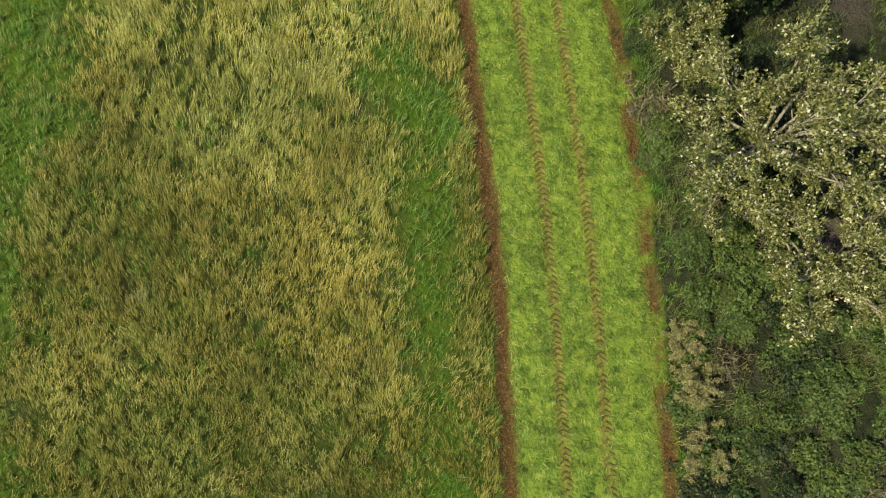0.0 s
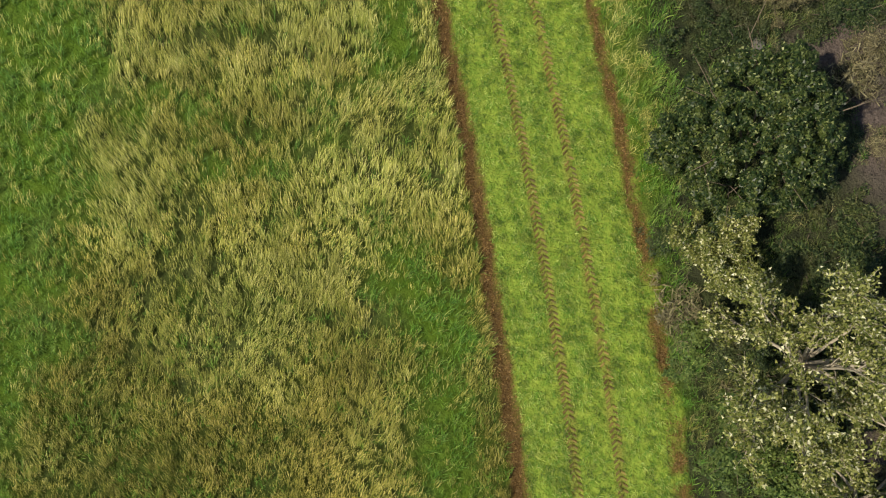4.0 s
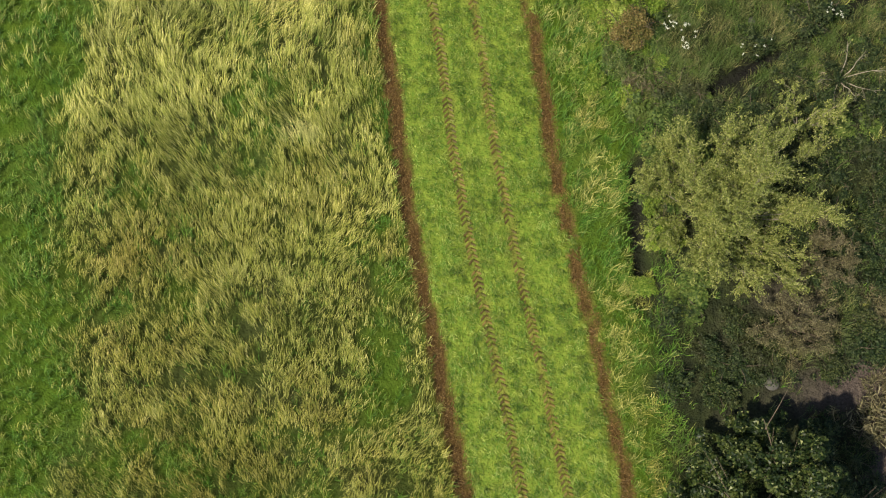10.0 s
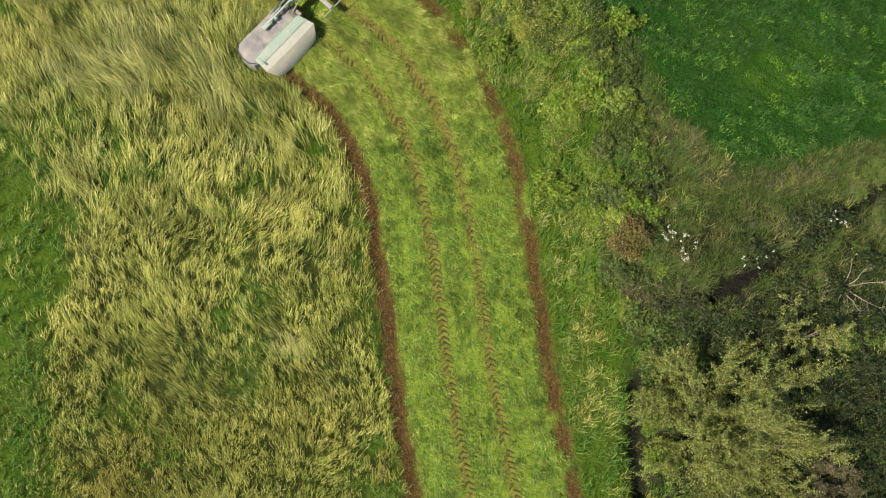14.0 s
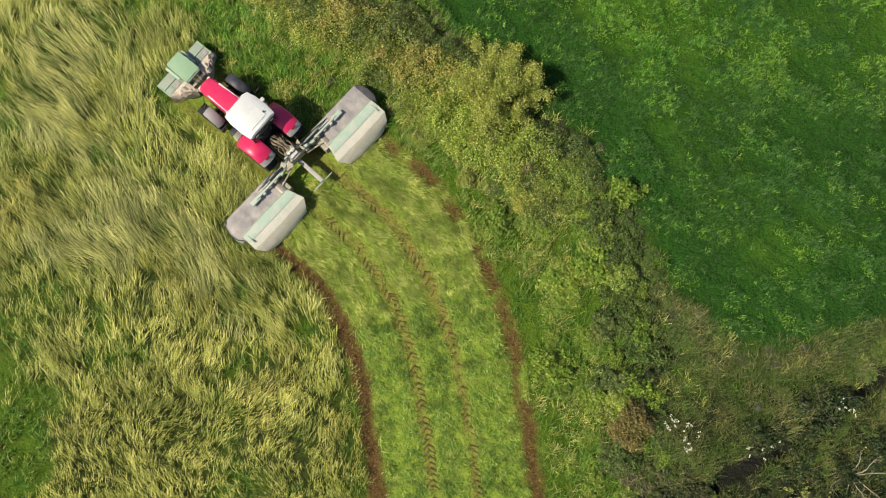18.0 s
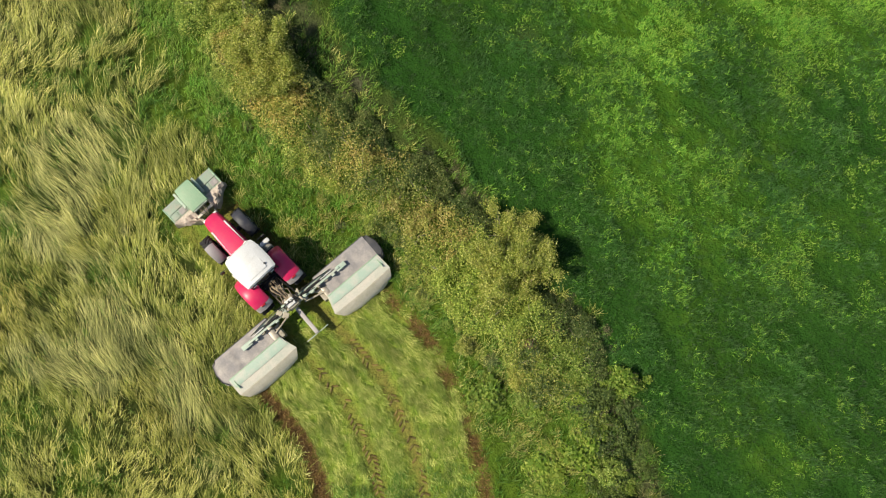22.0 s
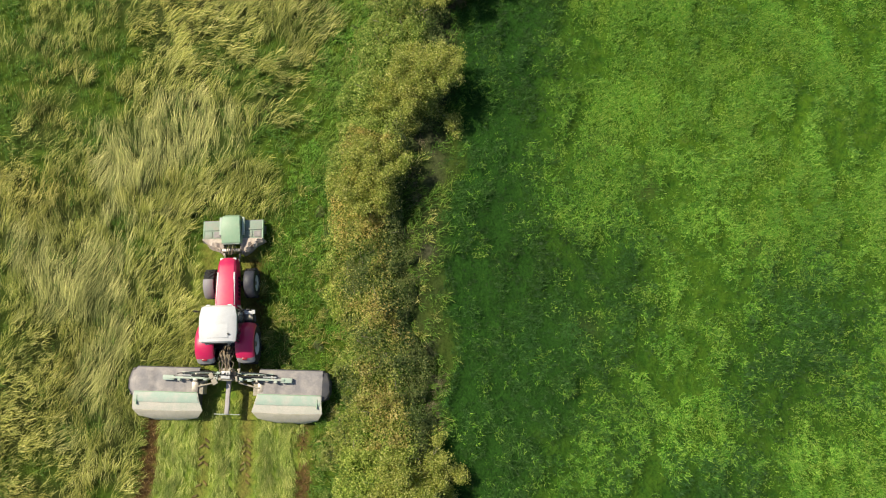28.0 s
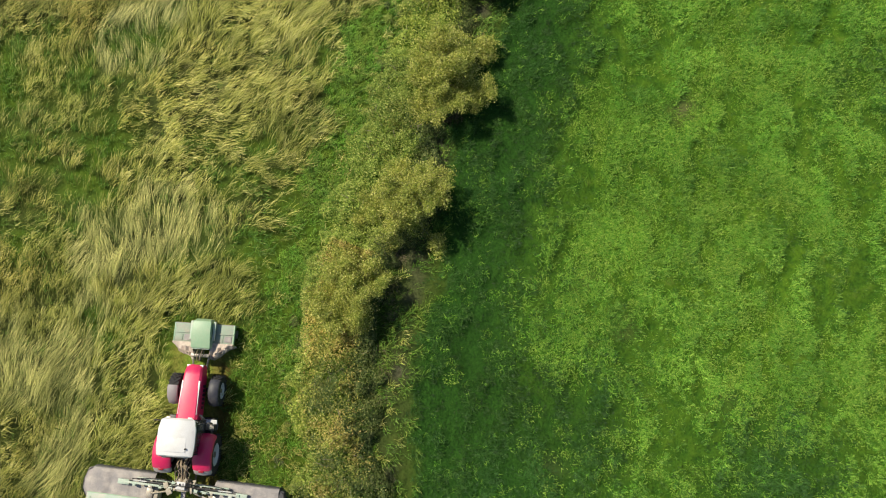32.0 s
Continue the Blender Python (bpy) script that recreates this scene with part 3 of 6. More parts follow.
def thing(name, m, label, category, group=""):
    ob = new(name)
    ob.empty_display_size = 0.3
    ob.matrix_world = m
    return tagged(ob, label, category, group)


def rbox(bm, lo, hi, bevel=0.02, m=None):
    """A box from corner to corner with rounded edges."""
    size, mid_p = Vector(hi) - Vector(lo), (Vector(hi) + Vector(lo)) / 2
    made = bmesh.ops.create_cube(bm, size=1, matrix=(m or Matrix()) @ Matrix.Translation(mid_p) @ Matrix.Diagonal((*size, 1)))
    vs = made["verts"]
    if bevel:
        es = list({e for v in vs for e in v.link_edges})
        bmesh.ops.bevel(bm, geom=es, offset=min(bevel, 0.45 * min(abs(s) for s in size)), segments=2, affect="EDGES", profile=0.6)
    return bm


def box(lo, hi, bevel=0.02, m=None):
    return rbox(bmesh.new(), lo, hi, bevel, m)


def rod(bm, a, b, r0, r1=None, sides=10):
    a, b = Vector(a), Vector(b)
    q = (b - a).to_track_quat("Z", "Y").to_matrix().to_4x4()
    bmesh.ops.create_cone(bm, cap_ends=True, segments=sides, radius1=r0, radius2=r1 if r1 is not None else r0, depth=(b - a).length, matrix=Matrix.Translation((a + b) / 2) @ q)
    return bm


def tube(bm, pts, radii, sides=8):
    """A bent pipe or limb through points."""
    pts = [Vector(p) for p in pts]
    rings = []
    for i, p in enumerate(pts):
        d = (pts[min(i + 1, len(pts) - 1)] - pts[max(i - 1, 0)]).normalized()
        u = d.orthogonal().normalized() if i == 0 else (prev - d * prev.dot(d)).normalized()
        prev, v = u, d.cross(u)
        r = radii[i] if isinstance(radii, (list, tuple)) else radii
        rings.append([bm.verts.new(p + r * (math.cos(k * 2 * math.pi / sides) * u + math.sin(k * 2 * math.pi / sides) * v)) for k in range(sides)])
    for a, b in zip(rings, rings[1:]):
        for k in range(sides):
            bm.faces.new((a[k], a[(k + 1) % sides], b[(k + 1) % sides], b[k]))
    bm.faces.new(rings[0][::-1])
    bm.faces.new(rings[-1])
    return bm


def loft(bm, sections):
    """Skin over rows of points of equal count; open rows, capped by their own ends."""
    rows_v = [[bm.verts.new(p) for p in s] for s in sections]
    for a, b in zip(rows_v, rows_v[1:]):
        for k in range(len(a) - 1):
            bm.faces.new((a[k], a[k + 1], b[k + 1], b[k]))
    return rows_v


def solid_loft(sections):
    bm = bmesh.new()
    rows_v = loft(bm, sections)
    bm.faces.new(rows_v[0][::-1])
    bm.faces.new(rows_v[-1])
    for a, b in zip(rows_v, rows_v[1:]):
        bm.faces.new((a[-1], a[0], b[0], b[-1]))
    bmesh.ops.recalc_face_normals(bm, faces=bm.faces)
    return bm


def shell(sections, thick):
    bm = bmesh.new()
    loft(bm, sections)
    bmesh.ops.recalc_face_normals(bm, faces=bm.faces)
    bmesh.ops.solidify(bm, geom=bm.faces[:], thickness=thick)
    bmesh.ops.recalc_face_normals(bm, faces=bm.faces)
    return bm


def lathe(bm, profile, sides=36):
    """Turns (radius, x) pairs round the x axis."""
    rings = []
    for r, x in profile:
        rings.append([bm.verts.new((x, r * math.cos(a), r * math.sin(a))) for a in (2 * math.pi * k / sides for k in range(sides))])
    for a, b in zip(rings, rings[1:]):
        for k in range(sides):
            bm.faces.new((a[k], a[(k + 1) % sides], b[(k + 1) % sides], b[k]))
    bmesh.ops.recalc_face_normals(bm, faces=bm.faces)
    return bm


def wheel(parent, x, y, radius, width, rim_r, lugs):
    """One tractor wheel: lugged tyre, dished rim, hub with bolts. Its outer face looks away from the tractor."""
    out = 1 if x > 0 else -1
    root = new("wheel")
    root.parent = parent
    root.matrix_local = Matrix.Translation((x, y, radius))
    w = width / 2
    bm = lathe(bmesh.new(), [(rim_r, -w * 0.75), (rim_r + 0.06, -w), (radius * 0.8, -w * 1.02), (radius * 0.93, -w * 0.9), (radius * 0.965, -w * 0.5), (radius * 0.97, 0), (radius * 0.965, w * 0.5), (radius * 0.93, w * 0.9), (radius * 0.8, w * 1.02), (rim_r + 0.06, w), (rim_r, w * 0.75)], 40)
    for k in range(lugs):
        for s in (-1, 1):
            a = 2 * math.pi * (k + (0.5 if s > 0 else 0)) / lugs
            m = Matrix.Rotation(a, 4, "X") @ Matrix.Translation((s * w * 0.5, 0, radius * 0.97)) @ Matrix.Rotation(s * radians(42), 4, "Z")
            rbox(bm, (-w * 0.62, -0.035, -0.03), (w * 0.62, 0.035, 0.035), 0.008, m)
    part("tyre", bm, TYRE, root, "black ribbed tractor tyre")
    d = out * w
    rim = part("rim", lathe(bmesh.new(), [(rim_r, -d * 0.75), (rim_r * 0.96, -d * 0.2), (rim_r * 0.98, d * 0.7), (rim_r * 1.04, d * 0.82), (rim_r * 1.02, d * 0.86), (rim_r * 0.9, d * 0.72), (rim_r * 0.82, d * 0.5), (rim_r * 0.45, d * 0.42), (rim_r * 0.3, d * 0.62), (0.01, d * 0.64)], 32), RIM, root, "pale grey steel rim")
    bm = lathe(bmesh.new(), [(rim_r * 0.28, d * 0.5), (rim_r * 0.27, d * 0.78), (rim_r * 0.2, d * 0.84), (0.005, d * 0.85)], 16)
    for k in range(8):
        a = 2 * math.pi * k / 8
        rod(bm, (d * 0.42, rim_r * 0.38 * math.cos(a), rim_r * 0.38 * math.sin(a)), (d * 0.52, rim_r * 0.38 * math.cos(a), rim_r * 0.38 * math.sin(a)), 0.018, sides=6)
    part("hub", bm, STEEL, rim)
    return root


def arch(y0, z0, r, a0, a1, x0, x1, thick=0.03, steps=10, droop=0.06):
    """A curved mudguard over a wheel."""
    secs = []
    for k in range(steps + 1):
        a = radians(a0 + (a1 - a0) * k / steps)
        c, s = math.cos(a), math.sin(a)
        secs.append([(x0 + u * (x1 - x0), y0 + (r + w) * c, z0 + (r + w) * s) for u, w in ((0, -2.2 * droop), (0.03, -0.9 * droop), (0.1, -0.3 * droop), (0.28, 0.01), (0.5, 0.03), (0.72, 0.01), (0.9, -0.3 * droop), (0.97, -0.9 * droop), (1, -2.2 * droop))])
    return shell(secs, thick)


def hood_row(y, w, top, low, k=0.75):
    return [(-w, y, low), (-w * 1.0, y, low + 0.55 * (top - low)), (-w * 0.95, y, top - 0.12), (-w * k, y, top - 0.02), (0, y, top + 0.015), (w * k, y, top - 0.02), (w * 0.95, y, top - 0.12), (w * 1.0, y, low + 0.55 * (top - low)), (w, y, low)]


# ---- tractor: y forward, x to its right, rear axle over the origin ----
TRACTOR_AT = pose(TRACTOR[0], TRACTOR[1], 0.02, 0, 0, TRACTOR[2])
tractor = thing("tractor", TRACTOR_AT @ Matrix.Translation((0, 0.15, 0)), "red farm tractor with white cab roof, standing on the mown strip", "tractor")
WB = 3.0
bm = box((-0.32, -0.5, 0.62), (0.32, 3.9, 1.15), 0.05)
rbox(bm, (-0.45, -0.3, 0.7), (0.45, 0.5, 1.25), 0.06)
part("chassis", bm, BLACK, tractor, "dark engine and gearbox block")
part("rear_axle", rod(bmesh.new(), (-0.85, 0, 0.95), (0.85, 0, 0.95), 0.17, sides=14), BLACK, tractor)
part("front_axle", rod(bmesh.new(), (-0.8, WB, 0.7), (0.8, WB, 0.7), 0.11, sides=12), BLACK, tractor)
hood = part("hood", solid_loft([hood_row(1.6, 0.53, 1.98, 1.1), hood_row(2.2, 0.52, 1.95, 1.08), hood_row(3.0, 0.5, 1.88, 1.02), hood_row(3.7, 0.46, 1.78, 0.98), hood_row(4.02, 0.42, 1.68, 0.95, 0.7), hood_row(4.16, 0.34, 1.5, 0.95, 0.7)]), RED, tractor, "glossy crimson engine hood")
part("grille", box((-0.26, 4.08, 1.0), (0.26, 4.17, 1.45), 0.02), BLACK, hood)
for s in (-1, 1):
    part("headlight", box((s * 0.3 - 0.09, 3.98, 1.38), (s * 0.3 + 0.09, 4.16, 1.52), 0.03), LAMP, hood, "clear headlight")
    part("stripe", box((s * 0.45 - 0.035, 1.7, 1.815), (s * 0.45 + 0.035, 3.3, 1.85), 0.004, Matrix.Translation((0, 0, 0.155)) @ Matrix.Rotation(radians(-2.9), 4, "X") @ Matrix.Rotation(s * radians(1.0), 4, "Z")), ROOF_WHITE, hood, "silver-white side stripe")
    for k in range(6):
        part("louvre", box((s * 0.515 - 0.02, 2.1 + k * 0.2, 1.2), (s * 0.515 + 0.02, 2.22 + k * 0.2, 1.5), 0.006), BLACK, hood)
bm = tube(bmesh.new(), [(0.56, 1.35, 1.2), (0.58, 1.38, 1.7), (0.6, 1.36, 2.4), (0.6, 1.36, 2.85), (0.6, 1.24, 2.96)], [0.08, 0.09, 0.085, 0.055, 0.05], 12)
part("exhaust", bm, BLACK, tractor, "black upright exhaust pipe")
# cab
CY0, CY1 = 0.02, 1.55
cab = part("cab_body", box((-0.75, CY0, 1.1), (0.75, CY1, 1.5), 0.06), BLACK, tractor, "black cab floor")
for sx in (-1, 1):
    for y0, y1, tag in ((CY0, CY0 + 0.05, 0), (0.45, 0.45, 0), (CY1, CY1 - 0.12, 0)):
        part("cab_pillar", rod(bmesh.new(), (sx * 0.78, y0, 1.4), (sx * 0.7, y1, 2.86), 0.045, sides=8), BLACK, cab)
for a, b in (((-0.74, CY1 - 0.02, 1.5), (0.74, CY1 - 0.0, 2.84)), ((-0.74, CY0, 1.5), (0.74, CY0 + 0.02, 2.84)), ((-0.765, CY0 + 0.1, 1.5), (-0.745, CY1 - 0.1, 2.84)), ((0.745, CY0 + 0.1, 1.5), (0.765, CY1 - 0.1, 2.84))):
    w = part("cab_window", box(a, b, 0.004), GLASS, cab, "tinted cab window")
    w.visible_shadow = False
RY0, RY1 = -0.06, 1.66


def roof_row(y, w, z, edge):
    return [(-w, y, z - edge), (-w, y, z - 0.4 * edge), (-w * 0.94, y, z - 0.06), (-w * 0.8, y, z), (0, y, z + 0.02), (w * 0.8, y, z), (w * 0.94, y, z - 0.06), (w, y, z - 0.4 * edge), (w, y, z - edge)]


roof = part("roof", solid_loft([roof_row(RY0, 0.72, 2.98, 0.1), roof_row(RY0 + 0.06, 0.82, 3.05, 0.18), roof_row(RY0 + 0.5, 0.87, 3.09, 0.22), roof_row(RY1 - 0.5, 0.86, 3.1, 0.22), roof_row(RY1 - 0.08, 0.77, 3.06, 0.18), roof_row(RY1, 0.62, 2.98, 0.1)]), ROOF_WHITE, tractor, "white rounded cab roof with hatch")
part("roof_hatch", box((-0.5, RY0 + 0.22, 3.09), (0.5, 0.8, 3.112), 0.02), ROOF_WHITE, roof)
part("beacon_base", rod(bmesh.new(), (0.52, 0.32, 3.06), (0.52, 0.32, 3.17), 0.045, sides=12), BLACK, roof)
part("rear_rail", rod(bmesh.new(), (-0.6, RY0 - 0.02, 2.92), (0.6, RY0 - 0.02, 2.92), 0.03), BLACK, roof)
for sx in (-1, 1):
    for yy, zz in ((RY0 - 0.03, 2.84), (RY1 + 0.02, 2.86)):
        part("work_light", box((sx * 0.5 - 0.09, yy - 0.04, zz - 0.05), (sx * 0.5 + 0.09, yy + 0.04, zz + 0.05), 0.02), LAMP, roof)
    part("mirror_arm", tube(bmesh.new(), [(sx * 0.74, 1.36, 2.5), (sx * 1.0, 1.48, 2.52), (sx * 1.22, 1.5, 2.45)], 0.018, 6), BLACK, tractor)
    part("mirror", box((sx * 1.24 - 0.1, 1.46, 2.12), (sx * 1.24 + 0.1, 1.53, 2.48), 0.03), BLACK, tractor)
seat = part("seat", box((-0.25, 0.1, 1.5), (0.25, 0.6, 1.7), 0.06), BLACK, cab)
part("seat_back", box((-0.25, 0.02, 1.7), (0.25, 0.14, 2.3), 0.05), BLACK, seat)
part("steering_wheel", lathe(bmesh.new(), [(0.2, -0.015), (0.22, 0), (0.2, 0.015), (0.18, 0), (0.2, -0.015)], 20), BLACK, cab).matrix_local = pose(0, 1.0, 1.95, 0, 60, 90)
for sx in (-1, 1):
    fx0, fx1 = (0.5, 1.4) if sx > 0 else (-1.4, -0.5)
    guard = part("rear_fender", arch(0, 0.97, 1.07, 25, 132, fx0, fx1, 0.03, 14, 0.08), RED, tractor, "crimson rear fender")
    part("fender_tail", arch(0, 0.97, 1.06, 132, 150, fx0 + 0.02, fx1 - 0.02, 0.03, 3, 0.07), FENDER_GREY, guard, "pale grey plastic fender end")
    part("tail_lamp", box(((fx0 + fx1) / 2 - 0.12, -0.8, 1.72), ((fx0 + fx1) / 2 + 0.12, -0.7, 1.8), 0.02), AMBER, guard)
    part("fender_wall", box((sx * 0.72 - 0.02, -0.6, 1.2), (sx * 0.72 + 0.02, 0.75, 1.75), 0.01), RED, guard)
    gx0, gx1 = (0.72, 1.24) if sx > 0 else (-1.24, -0.72)
    part("front_mudguard", arch(WB, 0.72, 0.8, 52 if sx > 0 else 80, 158, gx0, gx1, 0.025, 10, 0.05), GUARD if sx > 0 else SUNLIT_GUARD, tractor, "dark plastic front mudguard" if sx > 0 else "grey front mudguard with sun sheen painted into its colour")
    wheel(tractor, sx * 1.03, 0, 0.97, 0.66, 0.52, 20)
    wheel(tractor, sx * 0.98, WB, 0.72, 0.52, 0.38, 18)
    for k in range(3):
        part("step", box((sx * 0.95 - 0.2, 1.12, 0.5 + 0.32 * k), (sx * 0.95 + 0.2, 1.42, 0.54 + 0.32 * k), 0.012), STEEL, tractor)
part("fuel_tank", box((-1.1, 0.98, 0.55), (-0.5, 1.75, 1.15), 0.1), BLACK, tractor, "black plastic fuel tank")
part("battery_box", box((0.5, 0.98, 0.5), (1.12, 1.7, 1.1), 0.08), BLACK, tractor)
part("side_platform", box((0.62, 1.42, 1.12), (1.26, 1.62, 1.2), 0.02), ROOF_WHITE, tractor, "white step edge")
part("air_pipe", tube(bmesh.new(), [(0.5, 1.5, 1.3), (0.68, 1.58, 1.45), (0.62, 1.75, 1.6), (0.46, 1.8, 1.62)], 0.07, 10), STEEL, tractor)
for s in (-1, 1):
    part("lower_link", tube(bmesh.new(), [(s * 0.32, -0.35, 0.75), (s * 0.42, -0.9, 0.72), (s * 0.44, -1.35, 0.75)], 0.05, 8), STEEL, tractor)
    part("lift_rod", rod(bmesh.new(), (s * 0.36, -0.35, 1.35), (s * 0.42, -0.85, 0.75), 0.035), STEEL, tractor)
    part("front_link", tube(bmesh.new(), [(s * 0.3, 3.85, 0.8), (s * 0.38, 4.5, 0.75), (s * 0.4, 5.0, 0.72)], 0.05, 8), STEEL, tractor)
part("top_link", rod(bmesh.new(), (0, -0.4, 1.3), (0, -1.35, 1.32), 0.045), STEEL, tractor)
part("drive_shaft", tube(bmesh.new(), [(0, -0.5, 0.8), (0, -1.5, 0.85)], [0.09, 0.075], 10), BLACK, tractor)
rh = random.Random(3)
for k in range(7):
    x0 = rh.uniform(-0.28, 0.28)
    part("hydraulic_hose", tube(bmesh.new(), [(x0, -0.3, 1.35), (x0 + rh.uniform(-0.1, 0.1), -0.7, 1.55 + rh.uniform(-0.1, 0.15)), (rh.uniform(-0.2, 0.2), -1.05, 1.4), (rh.uniform(-0.15, 0.15), -1.5, 1.3)], 0.02, 6), HOSE, tractor)

# ---- front mower ----
fm = thing("front_mower", TRACTOR_AT @ Matrix.Translation((0, FRONT_Y, 0)), "pale green front disc mower with dusty canvas skirts", "mower")
for s in (-1, 1):
    lo, hi = (0.5, 1.5) if s > 0 else (-1.5, -0.5)
    deck = part("deck", box((lo, -0.25, 0.62), (hi, 0.68, 0.72), 0.04), DECK, fm, "dusty grey-green deck plate")
    part("deck_rib", box((lo + 0.05, 0.2, 0.72), (hi - 0.05, 0.26, 0.77), 0.012), DECK, deck)
    part("deck_edge", box((s * 1.47 - 0.03, -0.3, 0.55), (s * 1.47 + 0.03, 0.7, 0.74), 0.012), GREEN, deck)
    part("front_curtain", box((lo, 0.66, 0.12), (hi, 0.71, 0.68), 0.015), CANVAS, deck)
    part("side_bar", box((s * 0.56 - 0.06, -0.1, 0.9), (s * 0.56 + 0.06, 0.8, 1.02), 0.02), ARM_GREEN, fm, "mint green side bar")
    for k in range(2):
        part("deck_lid", box((lo + 0.12 + 0.42 * k, -0.16, 0.72), (lo + 0.46 + 0.42 * k, 0.14, 0.75), 0.012), CANVAS if k else DECK, deck)
    a = s * 1.52
    part("swath_curtain", shell([[(a, -0.3, 0.75), (a + s * 0.06, -0.34, 0.4), (a, -0.36, 0.12)], [(s * 1.15, -0.42, 0.86), (s * 1.15, -0.5, 0.45), (s * 1.14, -0.52, 0.12)], [(s * 0.72, -0.82, 0.84), (s * 0.72, -0.88, 0.45), (s * 0.74, -0.9, 0.12)], [(s * 0.46, -0.98, 0.78), (s * 0.46, -1.02, 0.42), (s * 0.5, -1.05, 0.15)]], 0.03), CURTAIN, fm, "crumpled beige canvas curtain")
    rc = random.Random(9 + s)
    rows_c = []
    for k in range(10):
        u = k / 9
        ex, ey = s * (1.5 - 1.1 * u), -0.24
        fx, fy = s * (1.52 - 1.12 * u + 0.05 * rc.uniform(-1, 1)), -0.34 - 0.72 * u ** 0.8 + 0.07 * rc.uniform(-1, 1)
        rows_c.append([(ex, ey, 0.78), (ex + (fx - ex) * 0.35, ey + (fy - ey) * 0.35, 0.86 + 0.09 * rc.uniform(-1, 1)), (ex + (fx - ex) * 0.7, ey + (fy - ey) * 0.7, 0.8 + 0.12 * rc.uniform(-1, 1)), (fx, fy, 0.68 + 0.16 * rc.uniform(-1, 1))])
    part("curtain_top", shell(rows_c, 0.02), CURTAIN, fm, "dusty crumpled beige canvas flap")
    part("cutter_bar", box((lo, 0.1, 0.06), (hi, 0.5, 0.16), 0.03), STEEL, fm)
house = part("gear_cover", solid_loft([[(-0.5, -0.52, 0.7), (-0.46, -0.52, 1.12), (0, -0.52, 1.16), (0.46, -0.52, 1.12), (0.5, -0.52, 0.7)], [(-0.5, 0.2, 0.7), (-0.46, 0.2, 1.3), (0, 0.2, 1.34), (0.46, 0.2, 1.3), (0.5, 0.2, 0.7)], [(-0.46, 0.78, 0.66), (-0.42, 0.78, 1.22), (0, 0.78, 1.26), (0.42, 0.78, 1.22), (0.46, 0.78, 0.66)], [(-0.4, 0.92, 0.6), (-0.36, 0.92, 0.95), (0, 0.92, 1.0), (0.36, 0.92, 0.95), (0.4, 0.92, 0.6)]]), GREEN, fm, "mower-green raised gear cover")
part("cover_lip", box((-0.42, -0.58, 0.98), (0.42, -0.5, 1.08), 0.025), ARM_GREEN, house, "dusty pale green cover lip")
part("headstock", box((-0.45, -0.95, 0.45), (0.45, -0.8, 1.05), 0.03), STEEL, fm)
for k in range(5):
    part("hose", tube(bmesh.new(), [(-0.2 + 0.1 * k, -0.55, 1.0), (-0.22 + 0.11 * k, -0.8, 1.18 + 0.04 * (k % 2)), (-0.1 + 0.05 * k, -1.15, 1.2)], 0.022, 6), DUST_HOSE if k % 2 else HOSE, fm)

# ---- rear butterfly mower ----
rm = thing("butterfly_mower", TRACTOR_AT @ Matrix.Translation((0, REAR_Y, 0)) @ Matrix.Rotation(radians(REAR_TURN), 4, "Z"), "wide twin rear disc mower, dusty grey canvas and pale green panels", "mower")
bm = box((-0.42, -0.12, 0.5), (0.42, 0.16, 1.35), 0.05)
rbox(bm, (-0.3, -0.3, 0.95), (0.3, 0.3, 1.45), 0.06)
part("headstock", bm, DUSTY, rm, "dusty steel headstock")
part("valve_block", box((-0.22, -0.2, 1.45), (0.22, 0.16, 1.58), 0.03), RIM, rm)
part("cross_beam", rod(bmesh.new(), (-1.5, -0.12, 0.95), (1.5, -0.12, 0.95), 0.1, sides=8), DUSTY, rm)
part("tail_pole", box((-0.1, -1.85, 0.78), (0.1, -0.3, 0.95), 0.03), FENDER_GREY, rm, "grey steel tail pole")
part("tail_crossbar", box((-0.62, -1.88, 0.8), (0.62, -1.84, 0.85), 0.012), ARM_GREEN, rm)
